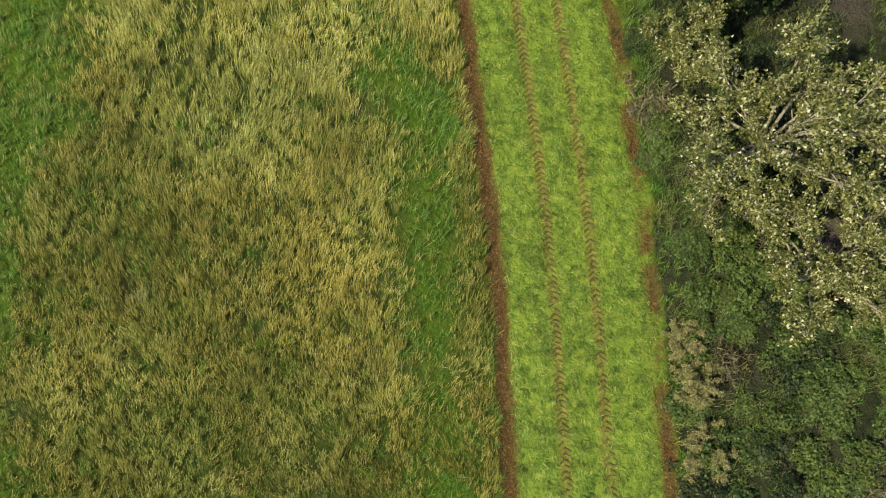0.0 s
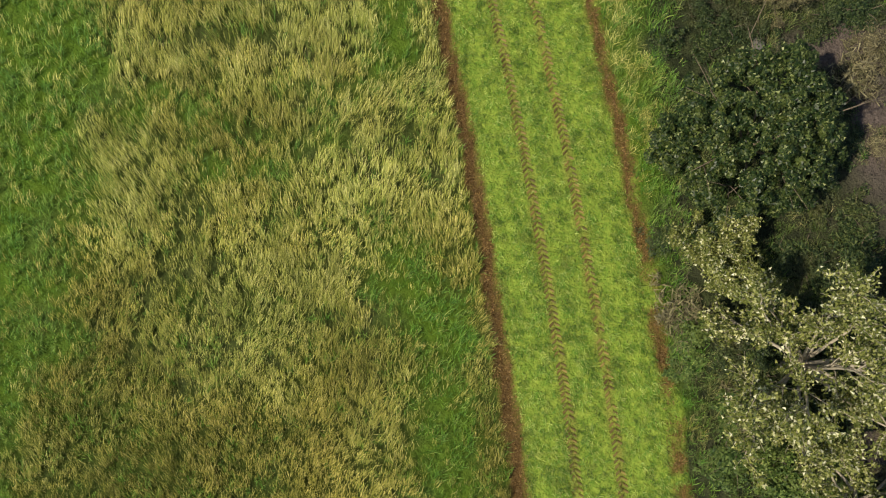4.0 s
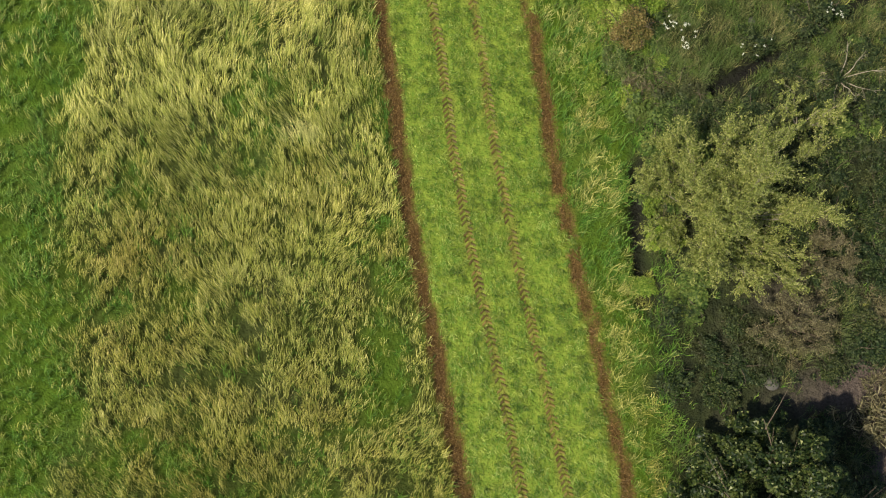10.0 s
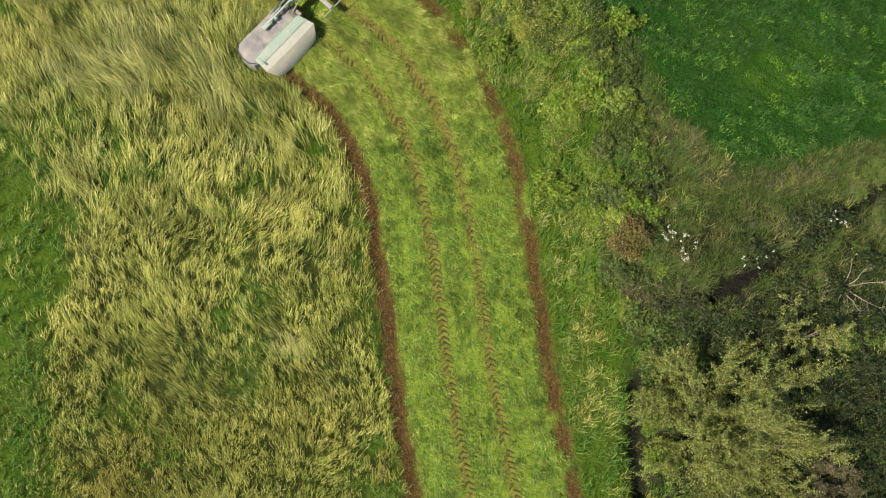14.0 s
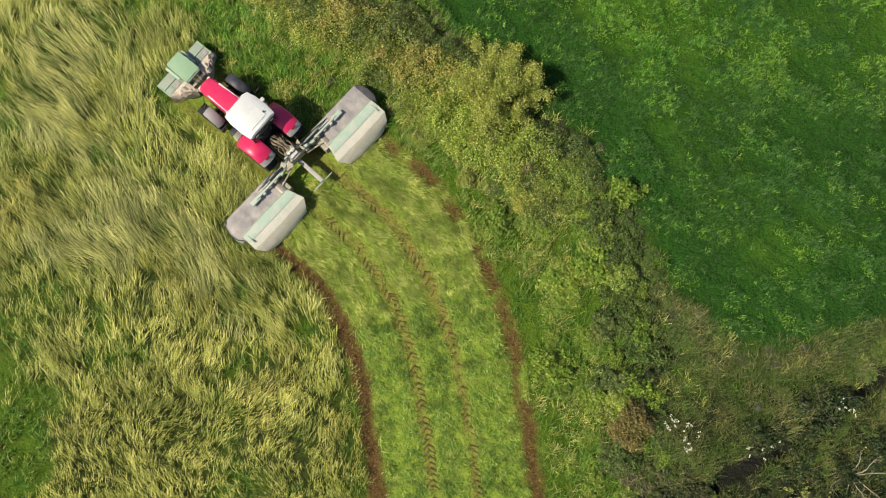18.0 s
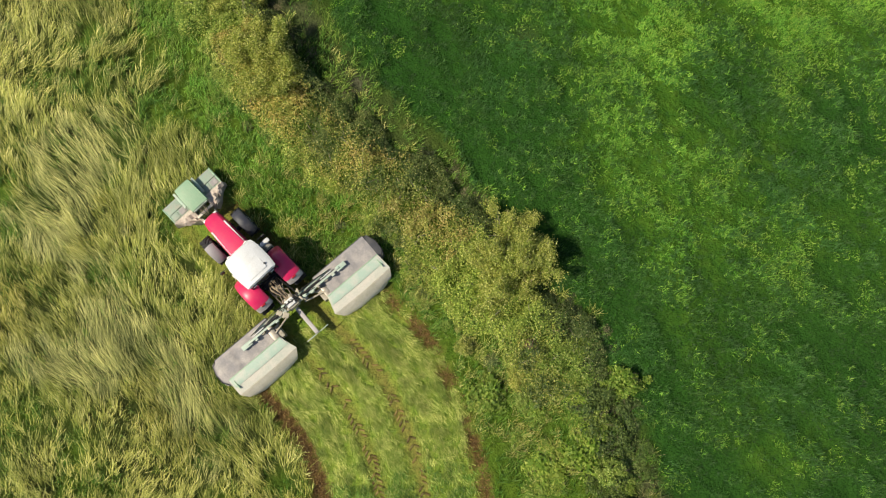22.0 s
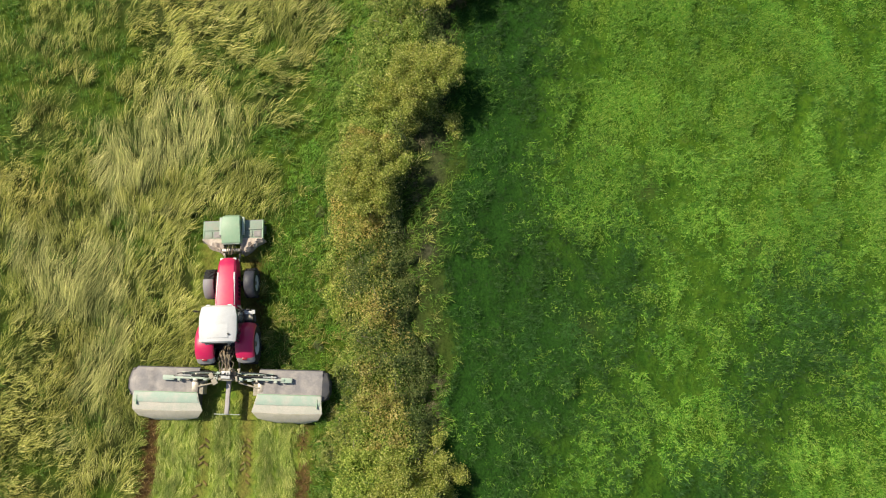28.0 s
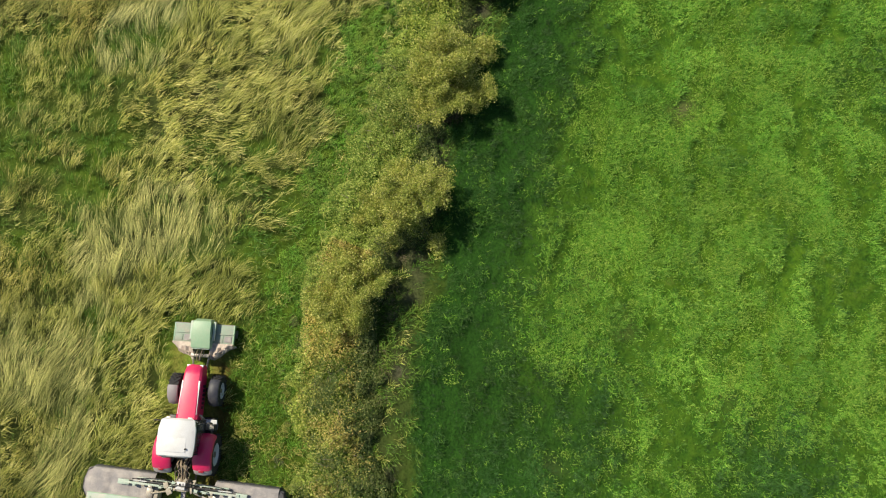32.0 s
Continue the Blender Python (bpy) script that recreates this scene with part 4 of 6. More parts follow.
for s in (-1, 1):
    # folding arm: two rails, rungs and a cylinder
    arm = part("arm", box((0.25, -0.24, 1.12), (2.75, -0.14, 1.27), 0.02, Matrix.Diagonal((s, 1, 1, 1))), ARM_GREEN, rm, "mint green folding arm")
    part("arm_rail", box((0.35, 0.02, 1.1), (2.2, 0.1, 1.22), 0.02, Matrix.Diagonal((s, 1, 1, 1))), ARM_GREEN, arm)
    for k in range(6):
        part("arm_rung", box((0.5 + 0.32 * k, -0.2, 1.13), (0.6 + 0.32 * k, 0.07, 1.2), 0.012, Matrix.Diagonal((s, 1, 1, 1))), STEEL if k % 2 else BLACK, arm)
    part("cylinder", rod(bmesh.new(), (s * 0.5, -0.07, 1.3), (s * 1.7, -0.07, 1.26), 0.05, sides=10), BLACK, arm, "black hydraulic cylinder")
    part("piston", rod(bmesh.new(), (s * 1.7, -0.07, 1.26), (s * 2.35, -0.07, 1.24), 0.026, sides=8), RIM, arm)
    part("arm_tip", box((2.55, -0.32, 1.08), (3.1, -0.08, 1.22), 0.03, Matrix.Diagonal((s, 1, 1, 1))), ARM_GREEN, arm)
    part("gear_box", box((1.42, -0.95, 0.45), (1.75, -0.35, 1.0), 0.05, Matrix.Diagonal((s, 1, 1, 1))), STEEL, rm)
    part("inner_link", tube(bmesh.new(), [(s * 0.9, -0.1, 0.9), (s * 1.3, -0.45, 0.85), (s * 1.55, -0.75, 0.75)], 0.06, 8), STEEL, rm)
    unit = new("mower_unit")
    unit.parent = rm
    X0, X1 = 1.45, 4.5
    rows_t = []
    for a in range(25):
        x = X0 + (X1 - X0) * a / 24
        sag = 0.05 * abs(math.sin(a * math.pi / 8)) ** 0.6
        rows_t.append([(s * x, y, z - 0.03 + (sag + 0.1 * float(lattice(x + 7 * s, y * 1.6, 0.34, 61)) - 0.05) * (0.25 < b < 7.5)) for b, (y, z) in enumerate(((0.3, 0.78), (0.27, 0.9), (0.12, 0.98), (-0.08, 0.97), (-0.28, 0.96), (-0.48, 0.95), (-0.68, 0.96), (-0.86, 1.0), (-0.98, 1.02)))])
    part("top_canvas", shell(rows_t, 0.02), CANVAS, unit, "dusty grey canvas top cover")
    part("front_curtain", box((X0, 0.28, 0.15), (X1, 0.33, 0.8), 0.015, Matrix.Diagonal((s, 1, 1, 1))), DARK_CANVAS, unit)
    part("rear_panel", shell([[(s * (X0 - 0.02), -0.88, 1.02), (s * (X0 - 0.1), -1.2, 1.05), (s * (X0 - 0.27), -1.72, 0.88)], [(s * (X0 + 1.5), -0.88, 1.03), (s * (X0 + 1.5), -1.2, 1.07), (s * (X0 + 1.5), -1.76, 0.88)], [(s * (X1 + 0.0), -0.88, 1.02), (s * (X1 + 0.02), -1.2, 1.05), (s * (X1 + 0.05), -1.72, 0.88)]], 0.03), MINT, unit, "dusty beige sloping rear panel")
    part("cover_band", shell([[(s * (X0 + 0.02), -0.9, 1.04), (s * (X0 - 0.06), -1.2, 1.07), (s * (X0 - 0.1), -1.36, 1.025)], [(s * (X0 + 1.5), -0.9, 1.05), (s * (X0 + 1.5), -1.2, 1.09), (s * (X0 + 1.5), -1.38, 1.04)], [(s * (X1 - 0.04), -0.9, 1.04), (s * (X1 - 0.04), -1.2, 1.07), (s * (X1 - 0.05), -1.36, 1.025)]], 0.01), ARM_GREEN, unit, "pale green painted band of the cover")
    part("skirt", shell([[(s * (X0 - 0.27), -1.72, 0.88), (s * (X0 - 0.02), -2.02, 0.55), (s * (X0 + 0.15), -2.1, 0.15)], [(s * (X0 + 0.9), -1.76, 0.88), (s * (X0 + 0.9), -2.12, 0.55), (s * (X0 + 0.9), -2.22, 0.15)], [(s * (X0 + 2.2), -1.76, 0.88), (s * (X0 + 2.2), -2.12, 0.55), (s * (X0 + 2.2), -2.22, 0.15)], [(s * (X1 + 0.05), -1.72, 0.88), (s * (X1 - 0.15), -2.02, 0.55), (s * (X1 - 0.3), -2.1, 0.15)]], 0.03), SKIRT, unit, "beige canvas rear skirt")
    part("inner_curtain", box((X0 - 0.02, -1.6, 0.15), (X0 + 0.03, 0.25, 0.85), 0.015, Matrix.Diagonal((s, 1, 1, 1))), DARK_CANVAS, unit)
    part("cutter_bar", box((X0, -0.5, 0.05), (X1, -0.1, 0.16), 0.03, Matrix.Diagonal((s, 1, 1, 1))), STEEL, unit)
    for k in range(7):
        xk = X0 + 0.25 + k * 0.43
        part("cutting_disc", lathe(bmesh.new(), [(0.01, 0.03), (0.17, 0.02), (0.2, 0.0), (0.17, -0.015)], 12), STEEL, unit).matrix_local = pose(s * xk, -0.25, 0.18, 0, -90, 0)
    part("end_guard", shell([[(s * X1, 0.26, 0.86), (s * X1, 0.26, 0.2)], [(s * (X1 + 0.2), 0.2, 0.84), (s * (X1 + 0.22), 0.2, 0.2)], [(s * (X1 + 0.34), -0.2, 0.84), (s * (X1 + 0.36), -0.2, 0.2)], [(s * (X1 + 0.36), -0.7, 0.84), (s * (X1 + 0.38), -0.7, 0.2)], [(s * (X1 + 0.22), -1.02, 0.84), (s * (X1 + 0.24), -1.05, 0.2)], [(s * X1, -1.15, 0.86), (s * X1, -1.15, 0.2)]], 0.03), DARK_CANVAS if s > 0 else CANVAS, unit, "rounded canvas end guard")
    part("guard_top", shell([[(s * X1, 0.25, 0.87), (s * X1, -0.4, 0.95), (s * X1, -1.12, 0.9)], [(s * (X1 + 0.19), 0.18, 0.84), (s * (X1 + 0.2), -0.4, 0.92), (s * (X1 + 0.2), -1.0, 0.84)], [(s * (X1 + 0.33), -0.2, 0.83), (s * (X1 + 0.36), -0.45, 0.85), (s * (X1 + 0.34), -0.72, 0.83)]], 0.02), DARK_CANVAS if s > 0 else CANVAS, unit)
    part("guard_rail", tube(bmesh.new(), [(s * X1, 0.24, 0.9), (s * (X1 + 0.22), 0.1, 0.9), (s * (X1 + 0.34), -0.3, 0.9), (s * (X1 + 0.32), -0.75, 0.9), (s * (X1 + 0.1), -1.08, 0.93)], 0.02, 6), BLACK, unit)
    part("panel_seam", box((X0, -0.9, 1.03), (X1, -0.86, 1.06), 0.01, Matrix.Diagonal((s, 1, 1, 1))), GREEN, unit)
    part("panel_hinge", box((X1 - 0.2, -1.5, 0.98), (X1 - 0.16, -1.05, 1.09), 0.01, Matrix.Diagonal((s, 1, 1, 1))), GREEN, unit)
for k in range(9):
    a = rh.uniform(-0.3, 0.3)
    b = rh.choice((-1, 1)) * rh.uniform(0.5, 1.4)
    part("hose", tube(bmesh.new(), [(a * 0.5, 0.25, 1.35), (a, -0.02, 1.6 + rh.uniform(0, 0.12)), ((a + b) / 2, -0.1 + rh.uniform(-0.15, 0.15), 1.42), (b, rh.uniform(-0.2, 0.05), 1.28)], 0.018, 6), HOSE, rm)
# brackets, couplings and dust-caked hoses round the hitch
for k in range(16):
    a, b, c_ = rh.uniform(-0.75, 0.75), rh.uniform(-0.35, 0.25), rh.uniform(1.28, 1.5)
    w, d_, h = rh.uniform(0.04, 0.13), rh.uniform(0.04, 0.14), rh.uniform(0.03, 0.08)
    part("bracket", box((a - w, b - d_, c_ - h), (a + w, b + d_, c_ + h), 0.012, Matrix.Translation((a, b, 0)) @ Matrix.Rotation(rh.uniform(-0.6, 0.6), 4, "Z") @ Matrix.Translation((-a, -b, 0))), rh.choice((DUSTY, DUSTY, ARM_GREEN, STEEL, BLACK)), rm)
for k in range(12):
    x0, x1 = rh.uniform(-0.3, 0.3), rh.uniform(-0.35, 0.35)
    part("dusty_hose", tube(bmesh.new(), [(x0, 1.35, 1.3), (x0 + rh.uniform(-0.12, 0.12), 0.95, 1.62), (x1 + rh.uniform(-0.12, 0.12), 0.55, 1.5 + rh.uniform(-0.1, 0.1)), (x1, 0.15, 1.45), (x1 * 1.4, -0.2, 1.4)], 0.022, 6), DUST_HOSE, rm)
for s in (-1, 1):
    for k in range(5):
        x0 = 0.55 + 0.42 * k
        part("arm_bracket", box((x0, -0.34 + 0.04 * (k % 2), 1.0), (x0 + rh.uniform(0.1, 0.26), -0.22, 1.2 + 0.06 * (k % 3)), 0.014, Matrix.Diagonal((s, 1, 1, 1))), (DUSTY, ARM_GREEN, STEEL)[k % 3], rm)
    part("arm_hose", tube(bmesh.new(), [(s * 0.3, 0.1, 1.45), (s * 0.9, 0.14, 1.36), (s * 1.6, 0.1, 1.28), (s * 2.4, 0.0, 1.3)], 0.022, 6), HOSE, rm)
    part("break_back_rod", rod(bmesh.new(), (s * 0.5, -0.35, 1.0), (s * 1.5, -0.6, 1.0), 0.04, sides=8), DUSTY, rm)
    part("inner_guard", box((1.2, -0.95, 0.3), (1.46, -0.3, 0.92), 0.04, Matrix.Diagonal((s, 1, 1, 1))), DUSTY, rm)

# ---- trees, shrubs and hedge ----
def leaf_mesh(name, centres, spread_out, size, long_leaf, seed, flat=0.6, tri=False):
    """Small folded leaves about the given clump centres (x, y, z, radius, count)."""
    r = np.random.default_rng(seed)
    cen = np.concatenate([np.repeat(np.array([[a, b, c_, d]]), int(k), 0) for a, b, c_, d, k in centres])
    k = len(cen)
    v = r.normal(size=(k, 3))
    v /= np.linalg.norm(v, axis=1)[:, None]
    p = cen[:, :3] + v * (cen[:, 3] * r.random(k) ** 0.45)[:, None] * np.array([1, 1, spread_out])
    p[:, 2] = np.maximum(p[:, 2], 0.05)
    nrm = r.normal(size=(k, 3)) * flat + v * 0.5 + np.array([0, 0, 1.0])
    nrm /= np.linalg.norm(nrm, axis=1)[:, None]
    t = np.cross(nrm, r.normal(size=(k, 3)))
    t /= np.linalg.norm(t, axis=1)[:, None]
    b = np.cross(nrm, t)
    s = (size * r.uniform(0.6, 1.35, k))[:, None]
    w = s * long_leaf
    if long_leaf < 0.4 or tri:
        w = w * 1.3
        vs = np.stack([p + t * s, p - t * s * 0.7 + b * w, p - t * s * 0.7 - b * w], 1).reshape(-1, 3)
        return mesh_of(name, vs, np.zeros((0, 4), np.int32), np.arange(k)[:, None] * 3 + np.array([0, 1, 2]))
    vs = np.stack([p - t * s, p + b * w - nrm * s * 0.12, p + t * s, p - b * w - nrm * s * 0.12], 1).reshape(-1, 3)
    return mesh_of(name, vs, np.arange(k)[:, None] * 4 + np.array([0, 1, 2, 3]))


def clump_list(rad, height, low, n, count, seed, squash=1.0, clump=0.28, hollow=0.35, rise=1.0):
    """Clumps of foliage filling a lumpy dome, thicker towards its skin."""
    r = random.Random(seed)
    lobes = [(r.uniform(0, 6.28), r.uniform(0.7, 1.12)) for _ in range(7)]
    out = []
    while len(out) < n:
        a, u, d = r.uniform(0, 2 * math.pi), r.random(), r.uniform(hollow, 1) ** 0.6
        lobe = max(0.72, max(v * math.exp(-(((a - b + 3.14) % 6.28 - 3.14) / 0.55) ** 2) for b, v in lobes))
        e = math.asin(u ** rise)
        rr = rad * d * lobe
        out.append((rr * math.cos(a) * math.cos(e), squash * rr * math.sin(a) * math.cos(e), low + (height - low) * d * math.sin(e) * r.uniform(0.85, 1.08), rad * clump * r.uniform(0.6, 1.25), count / n * r.uniform(0.6, 1.4)))
    return out


def branches(bm, rad, height, n, seed, thick, base=0.0, twigs=3):
    r = random.Random(seed)
    for k in range(n):
        a = 2 * math.pi * k / n + r.uniform(-0.4, 0.4)
        reach, top = rad * r.uniform(0.55, 0.9), height * r.uniform(0.6, 0.95)
        p = [Vector((0, 0, base)), Vector((reach * 0.25 * math.cos(a), reach * 0.25 * math.sin(a), base + (top - base) * 0.45))]
        p.append(Vector((reach * 0.62 * math.cos(a + 0.15), reach * 0.62 * math.sin(a + 0.15), base + (top - base) * 0.8)))
        p.append(Vector((reach * math.cos(a + r.uniform(-0.2, 0.3)), reach * math.sin(a + r.uniform(-0.2, 0.3)), top)))
        tube(bm, p, [thick, thick * 0.7, thick * 0.42, thick * 0.12], 6 if thick > 0.03 else 4)
        for _ in range(twigs):
            q = p[1].lerp(p[3], r.uniform(0.2, 0.9))
            b = a + r.uniform(-1.3, 1.3)
            e = q + Vector((math.cos(b), math.sin(b), r.uniform(0.1, 0.7))) * rad * r.uniform(0.2, 0.42)
            tube(bm, [q, q.lerp(e, 0.5) + Vector((0, 0, 0.06)), e], [thick * 0.3, thick * 0.2, thick * 0.06], 4)
    return bm


def plant(name, at, rad, height, leaves, size, mat, label, category, seed, low=0.15, n=34, long_leaf=0.45, stems=5, thick=0.05, bark=BARK, squash=1.0, clump=0.28, hollow=0.35, trunk=0.0, turn=0.0, group="", spread_out=0.8, flat=0.6, rise=1.0, twigs=3, tri=False, limbs=0.92):
    root = thing(name, pose(at[0], at[1], float(land(np.array([at[0]]), np.array([at[1]]))[0]) - 0.04, 0, 0, turn), label, category, group)
    bm = bmesh.new()
    if trunk:
        tube(bm, [(0, 0, -0.1), (0.06, 0.03, trunk * 0.5), (0.02, 0.1, trunk)], [thick * 2.4, thick * 1.7, thick * 1.4], 9)
    branches(bm, rad, height * limbs, stems, seed, thick, trunk * 0.9, twigs)
    part("trunk" if trunk else "woody_base", bm, bark, root)
    me = leaf_mesh("crown", clump_list(rad, height, max(low, trunk * 0.7), n, leaves, seed + 1, squash, clump, hollow, rise), spread_out, size, long_leaf, seed + 2, flat, tri)
    me.materials.append(mat)
    crown = new("crown", me)
    crown.parent = root
    return root


def grow(seed, base, height, reach, limbs, subs, twigs, steep=(20, 82), bend=0.14, lift=0.02, reach_sub=0.34, wide=0.87):
    """A branching frame: limbs, side branches and twigs, each a list of points."""
    r = random.Random(seed)

    def run(p, d, length, steps, wander):
        pts = [p]
        for _ in range(steps):
            d = (d + Vector((r.gauss(0, wander), r.gauss(0, wander), r.gauss(0, wander) + lift))).normalized()
            p = p + d * (length / steps)
            pts.append(p)
        return pts

    def fork(pts, lo, wide):
        u = r.uniform(lo, 1) * (len(pts) - 1)
        k = min(int(u), len(pts) - 2)
        d = (pts[k + 1] - pts[k]).normalized()
        d = (d + Vector((r.gauss(0, 1), r.gauss(0, 1), r.gauss(0.15, 0.7))).normalized() * wide).normalized()
        return pts[k].lerp(pts[k + 1], u - k), d, u / (len(pts) - 1)

    levels = ([], [], [])
    for k in range(limbs):
        a, e = k * 2.399 + r.uniform(-0.3, 0.3), radians(r.uniform(*steep))
        d = Vector((math.cos(a) * math.cos(e), math.sin(a) * math.cos(e), math.sin(e)))
        length = r.uniform(0.78, 1.05) / math.hypot(math.cos(e) / reach, math.sin(e) / (height - base))
        limb = run(Vector((0.1 * math.cos(a), 0.1 * math.sin(a), base * r.uniform(0.75, 1))), d, length, 6, bend)
        levels[0].append(limb)
        for _ in range(subs):
            p, d, u = fork(limb, 0.22, wide)
            sub = run(p, d, length * reach_sub * r.uniform(0.6, 1.1) * (1.15 - 0.55 * u), 4, bend)
            levels[1].append(sub)
            for _ in range(twigs):
                p, d, u = fork(sub, 0.15, wide)
                levels[2].append(run(p, d, length * reach_sub * 0.5 * r.uniform(0.5, 1.1), 2, bend))
    return levels


def grown_plant(name, at, height, reach, limbs, subs, twigs, per_twig, size, mat, label, category, seed, base=0.2, thick=0.06, bark=BARK, long_leaf=0.45, loose=0.09, group="", steep=(20, 82), lift=0.02, reach_sub=0.34, wide=0.87):
    """A tree or shrub grown from limbs to twigs, with leaves set along the twigs."""
    root = thing(name, pose(at[0], at[1], float(land(np.array([at[0]]), np.array([at[1]]))[0]) - 0.04), label, category, group)
    levels = grow(seed, base, height, reach, limbs, subs, twigs, steep, lift=lift, reach_sub=reach_sub, wide=wide)
    if base > 0.5:
        bm = bmesh.new()
        tube(bm, [(0, 0, -0.1), (0.05, 0.03, base * 0.5), (0, 0.06, base * 1.02)], [thick * 2.6, thick * 2.0, thick * 1.6], 9)
        part("trunk", bm, bark, root)
    for limb in levels[0]:
        part("limb", tube(bmesh.new(), limb, [thick * (1 - 0.9 * k / 6) for k in range(7)], 6), bark, root)
    bm = bmesh.new()
    for sub in levels[1]:
        tube(bm, sub, [thick * 0.36 * (1 - 0.85 * k / 4) for k in range(5)], 4)
    for twig in levels[2]:
        tube(bm, twig, [thick * 0.13, thick * 0.1, thick * 0.05], 3)
    tagged(part("twig_frame", bm, bark, root), kind="stuff")
    if per_twig:
        r = np.random.default_rng(seed)
        lines = np.array([[tuple(q) for q in twig] for twig in levels[2]])
        i = np.repeat(np.arange(len(lines)), per_twig)
        u = r.random(len(i))[:, None] * 2
        p = np.where(u < 1, lines[i, 0] * (1 - u) + lines[i, 1] * u, lines[i, 1] * (2 - u) + lines[i, 2] * (u - 1))
        p = p + r.normal(size=p.shape) * loose
        t = lines[i, 2] - lines[i, 0]
        t = t / np.linalg.norm(t, axis=1)[:, None] * 0.7 + r.normal(size=p.shape) * 0.55
        t /= np.linalg.norm(t, axis=1)[:, None]
        nrm = r.normal(size=p.shape) * 0.5 + np.array([0, 0, 1.0])
        b = np.cross(nrm, t)
        b /= np.linalg.norm(b, axis=1)[:, None]
        s = (size * r.uniform(0.6, 1.35, len(i)))[:, None]
        w = s * long_leaf * 1.3
        p[:, 2] = np.maximum(p[:, 2], 0.08)
        me = mesh_of("crown", np.stack([p + t * s, p - t * s * 0.7 + b * w, p - t * s * 0.7 - b * w], 1).reshape(-1, 3), np.zeros((0, 4), np.int32), np.arange(len(i))[:, None] * 3 + np.array([0, 1, 2]))
        me.materials.append(mat)
        new("crown", me).parent = root
    return root


# trees on the wood's side
grown_plant("pale_leaved_tree", (14.8, 10.4), 10.8, 5.7, 17, 10, 6, 31, 0.084, L_PALE, "open whitish-leaved tree with bare pale limbs", "tree", 11, base=2.4, thick=0.1, bark=PALE_BARK, steep=(12, 80))
grown_plant("pale_leaved_tree", (17.0, 4.4), 8.4, 4.4, 14, 10, 6, 32, 0.078, L_PALE, "whitish-leaved tree beside a dark hollow", "tree", 14, base=1.8, thick=0.08, bark=PALE_BARK, steep=(12, 80))
plant("dark_round_tree", (13.4, 20.5), 5.3, 7.3, 70000, 0.085, L_DARK, "dense dark green round-crowned tree with glossy leaves", "tree", 17, low=0.6, n=430, long_leaf=0.42, stems=7, thick=0.08, tri=True, clump=0.075, hollow=0.7, trunk=1.4, rise=0.7, limbs=0.8)
grown_plant("olive_willow", (12.9, 34.2), 5.6, 4.4, 34, 12, 7, 38, 0.06, L_OLIVE, "feathery olive-yellow young willow with pale upright twigs", "tree", 23, base=0.3, thick=0.026, bark=PALE_BARK, long_leaf=0.24, loose=0.06, steep=(8, 80), reach_sub=0.38, wide=0.65)
grown_plant("olive_willow", (17.4, 38.3), 2.8, 2.3, 12, 6, 3, 18, 0.08, L_OLIVE, "small grey-olive willow scrub among dark shrubs", "shrub", 25, thick=0.03, bark=PALE_BARK, long_leaf=0.22, loose=0.06)
grown_plant("brown_shrub", (15.9, 28.7), 2.6, 2.3, 20, 7, 4, 20, 0.07, L_HEATH, "fuzzy brown half-dead shrub in the wood", "shrub", 26, thick=0.03, long_leaf=0.15, loose=0.08, steep=(15, 80))
grown_plant("brown_shrub", (17.6, 32.0), 2.2, 1.9, 16, 6, 4, 20, 0.07, L_HEATH, "fuzzy brown half-dead shrub in the wood", "shrub", 28, thick=0.03, long_leaf=0.15, loose=0.08, steep=(15, 80))
for x, y, h, reach, seed in ((11.6, -0.6, 1.6, 1.5, 41), (11.9, -3.6, 1.5, 1.6, 42), (11.2, 1.4, 1.2, 1.0, 43)):
    grown_plant("straw_shrub", (x, y), h, reach, 16, 7, 4, 20, 0.06, L_STRAW, "fuzzy straw-coloured dead shrub on the verge", "shrub", seed, thick=0.02, long_leaf=0.2, loose=0.06, group="dead shrubs on the verge", steep=(10, 75))
grown_plant("bare_shrub", (19.7, 40.8), 1.9, 2.2, 8, 4, 3, 1, 0.05, L_OLIVE, "leafless pale twiggy shrub by the ditch", "shrub", 27, thick=0.035, bark=PALE_BARK, steep=(5, 50))
plant("rusty_bush", (9.4, 43.4), 1.6, 1.5, 5000, 0.055, L_DULL_RUST, "rust-brown leafy bush on the verge", "shrub", 29, n=26)
# added pale shrub standing in for the dark tree's sunlit lower sprigs
grown_plant("yellowing_shrub", (12.0, 15.4), 3.6, 2.7, 18, 8, 4, 36, 0.075, L_PALE, "olive-green shrub standing in for the dark tree's sunlit sprigs", "shrub", 33, thick=0.04)
plant("red_bush", (18.6, 3.6), 0.9, 1.2, 900, 0.07, L_RED, "reddish autumn bush in the wood's shade", "shrub", 30, n=12)

# brambles, scrub and heath between them: rows of numbers are place, width, height
r5 = random.Random(77)
protos = {}
for kind, mat, size, long_leaf, words in (("bramble", L_BRAMBLE, 0.085, 0.5, "arching green bramble thicket"), ("scrub_bush", L_SCRUB, 0.078, 0.35, "dark green low scrub bush"), ("heath_clump", L_HEATH, 0.22, 0.08, "dry brown heath and dead stems")):
    for v in range(3):
        ob = plant(kind, (0, 0), 1.5, 1.15, 2200 if kind != "heath_clump" else 900, size, mat, words, "shrub", 101 + v * 9 + len(kind), low=0.05, n=34, long_leaf=long_leaf, stems=4, twigs=1, tri=True, thick=0.025, clump=0.26, hollow=0.1, group=kind + "s by the wood", spread_out=0.6, flat=0.6 if kind != "heath_clump" else 1.6)
        protos.setdefault(kind, []).append(ob)


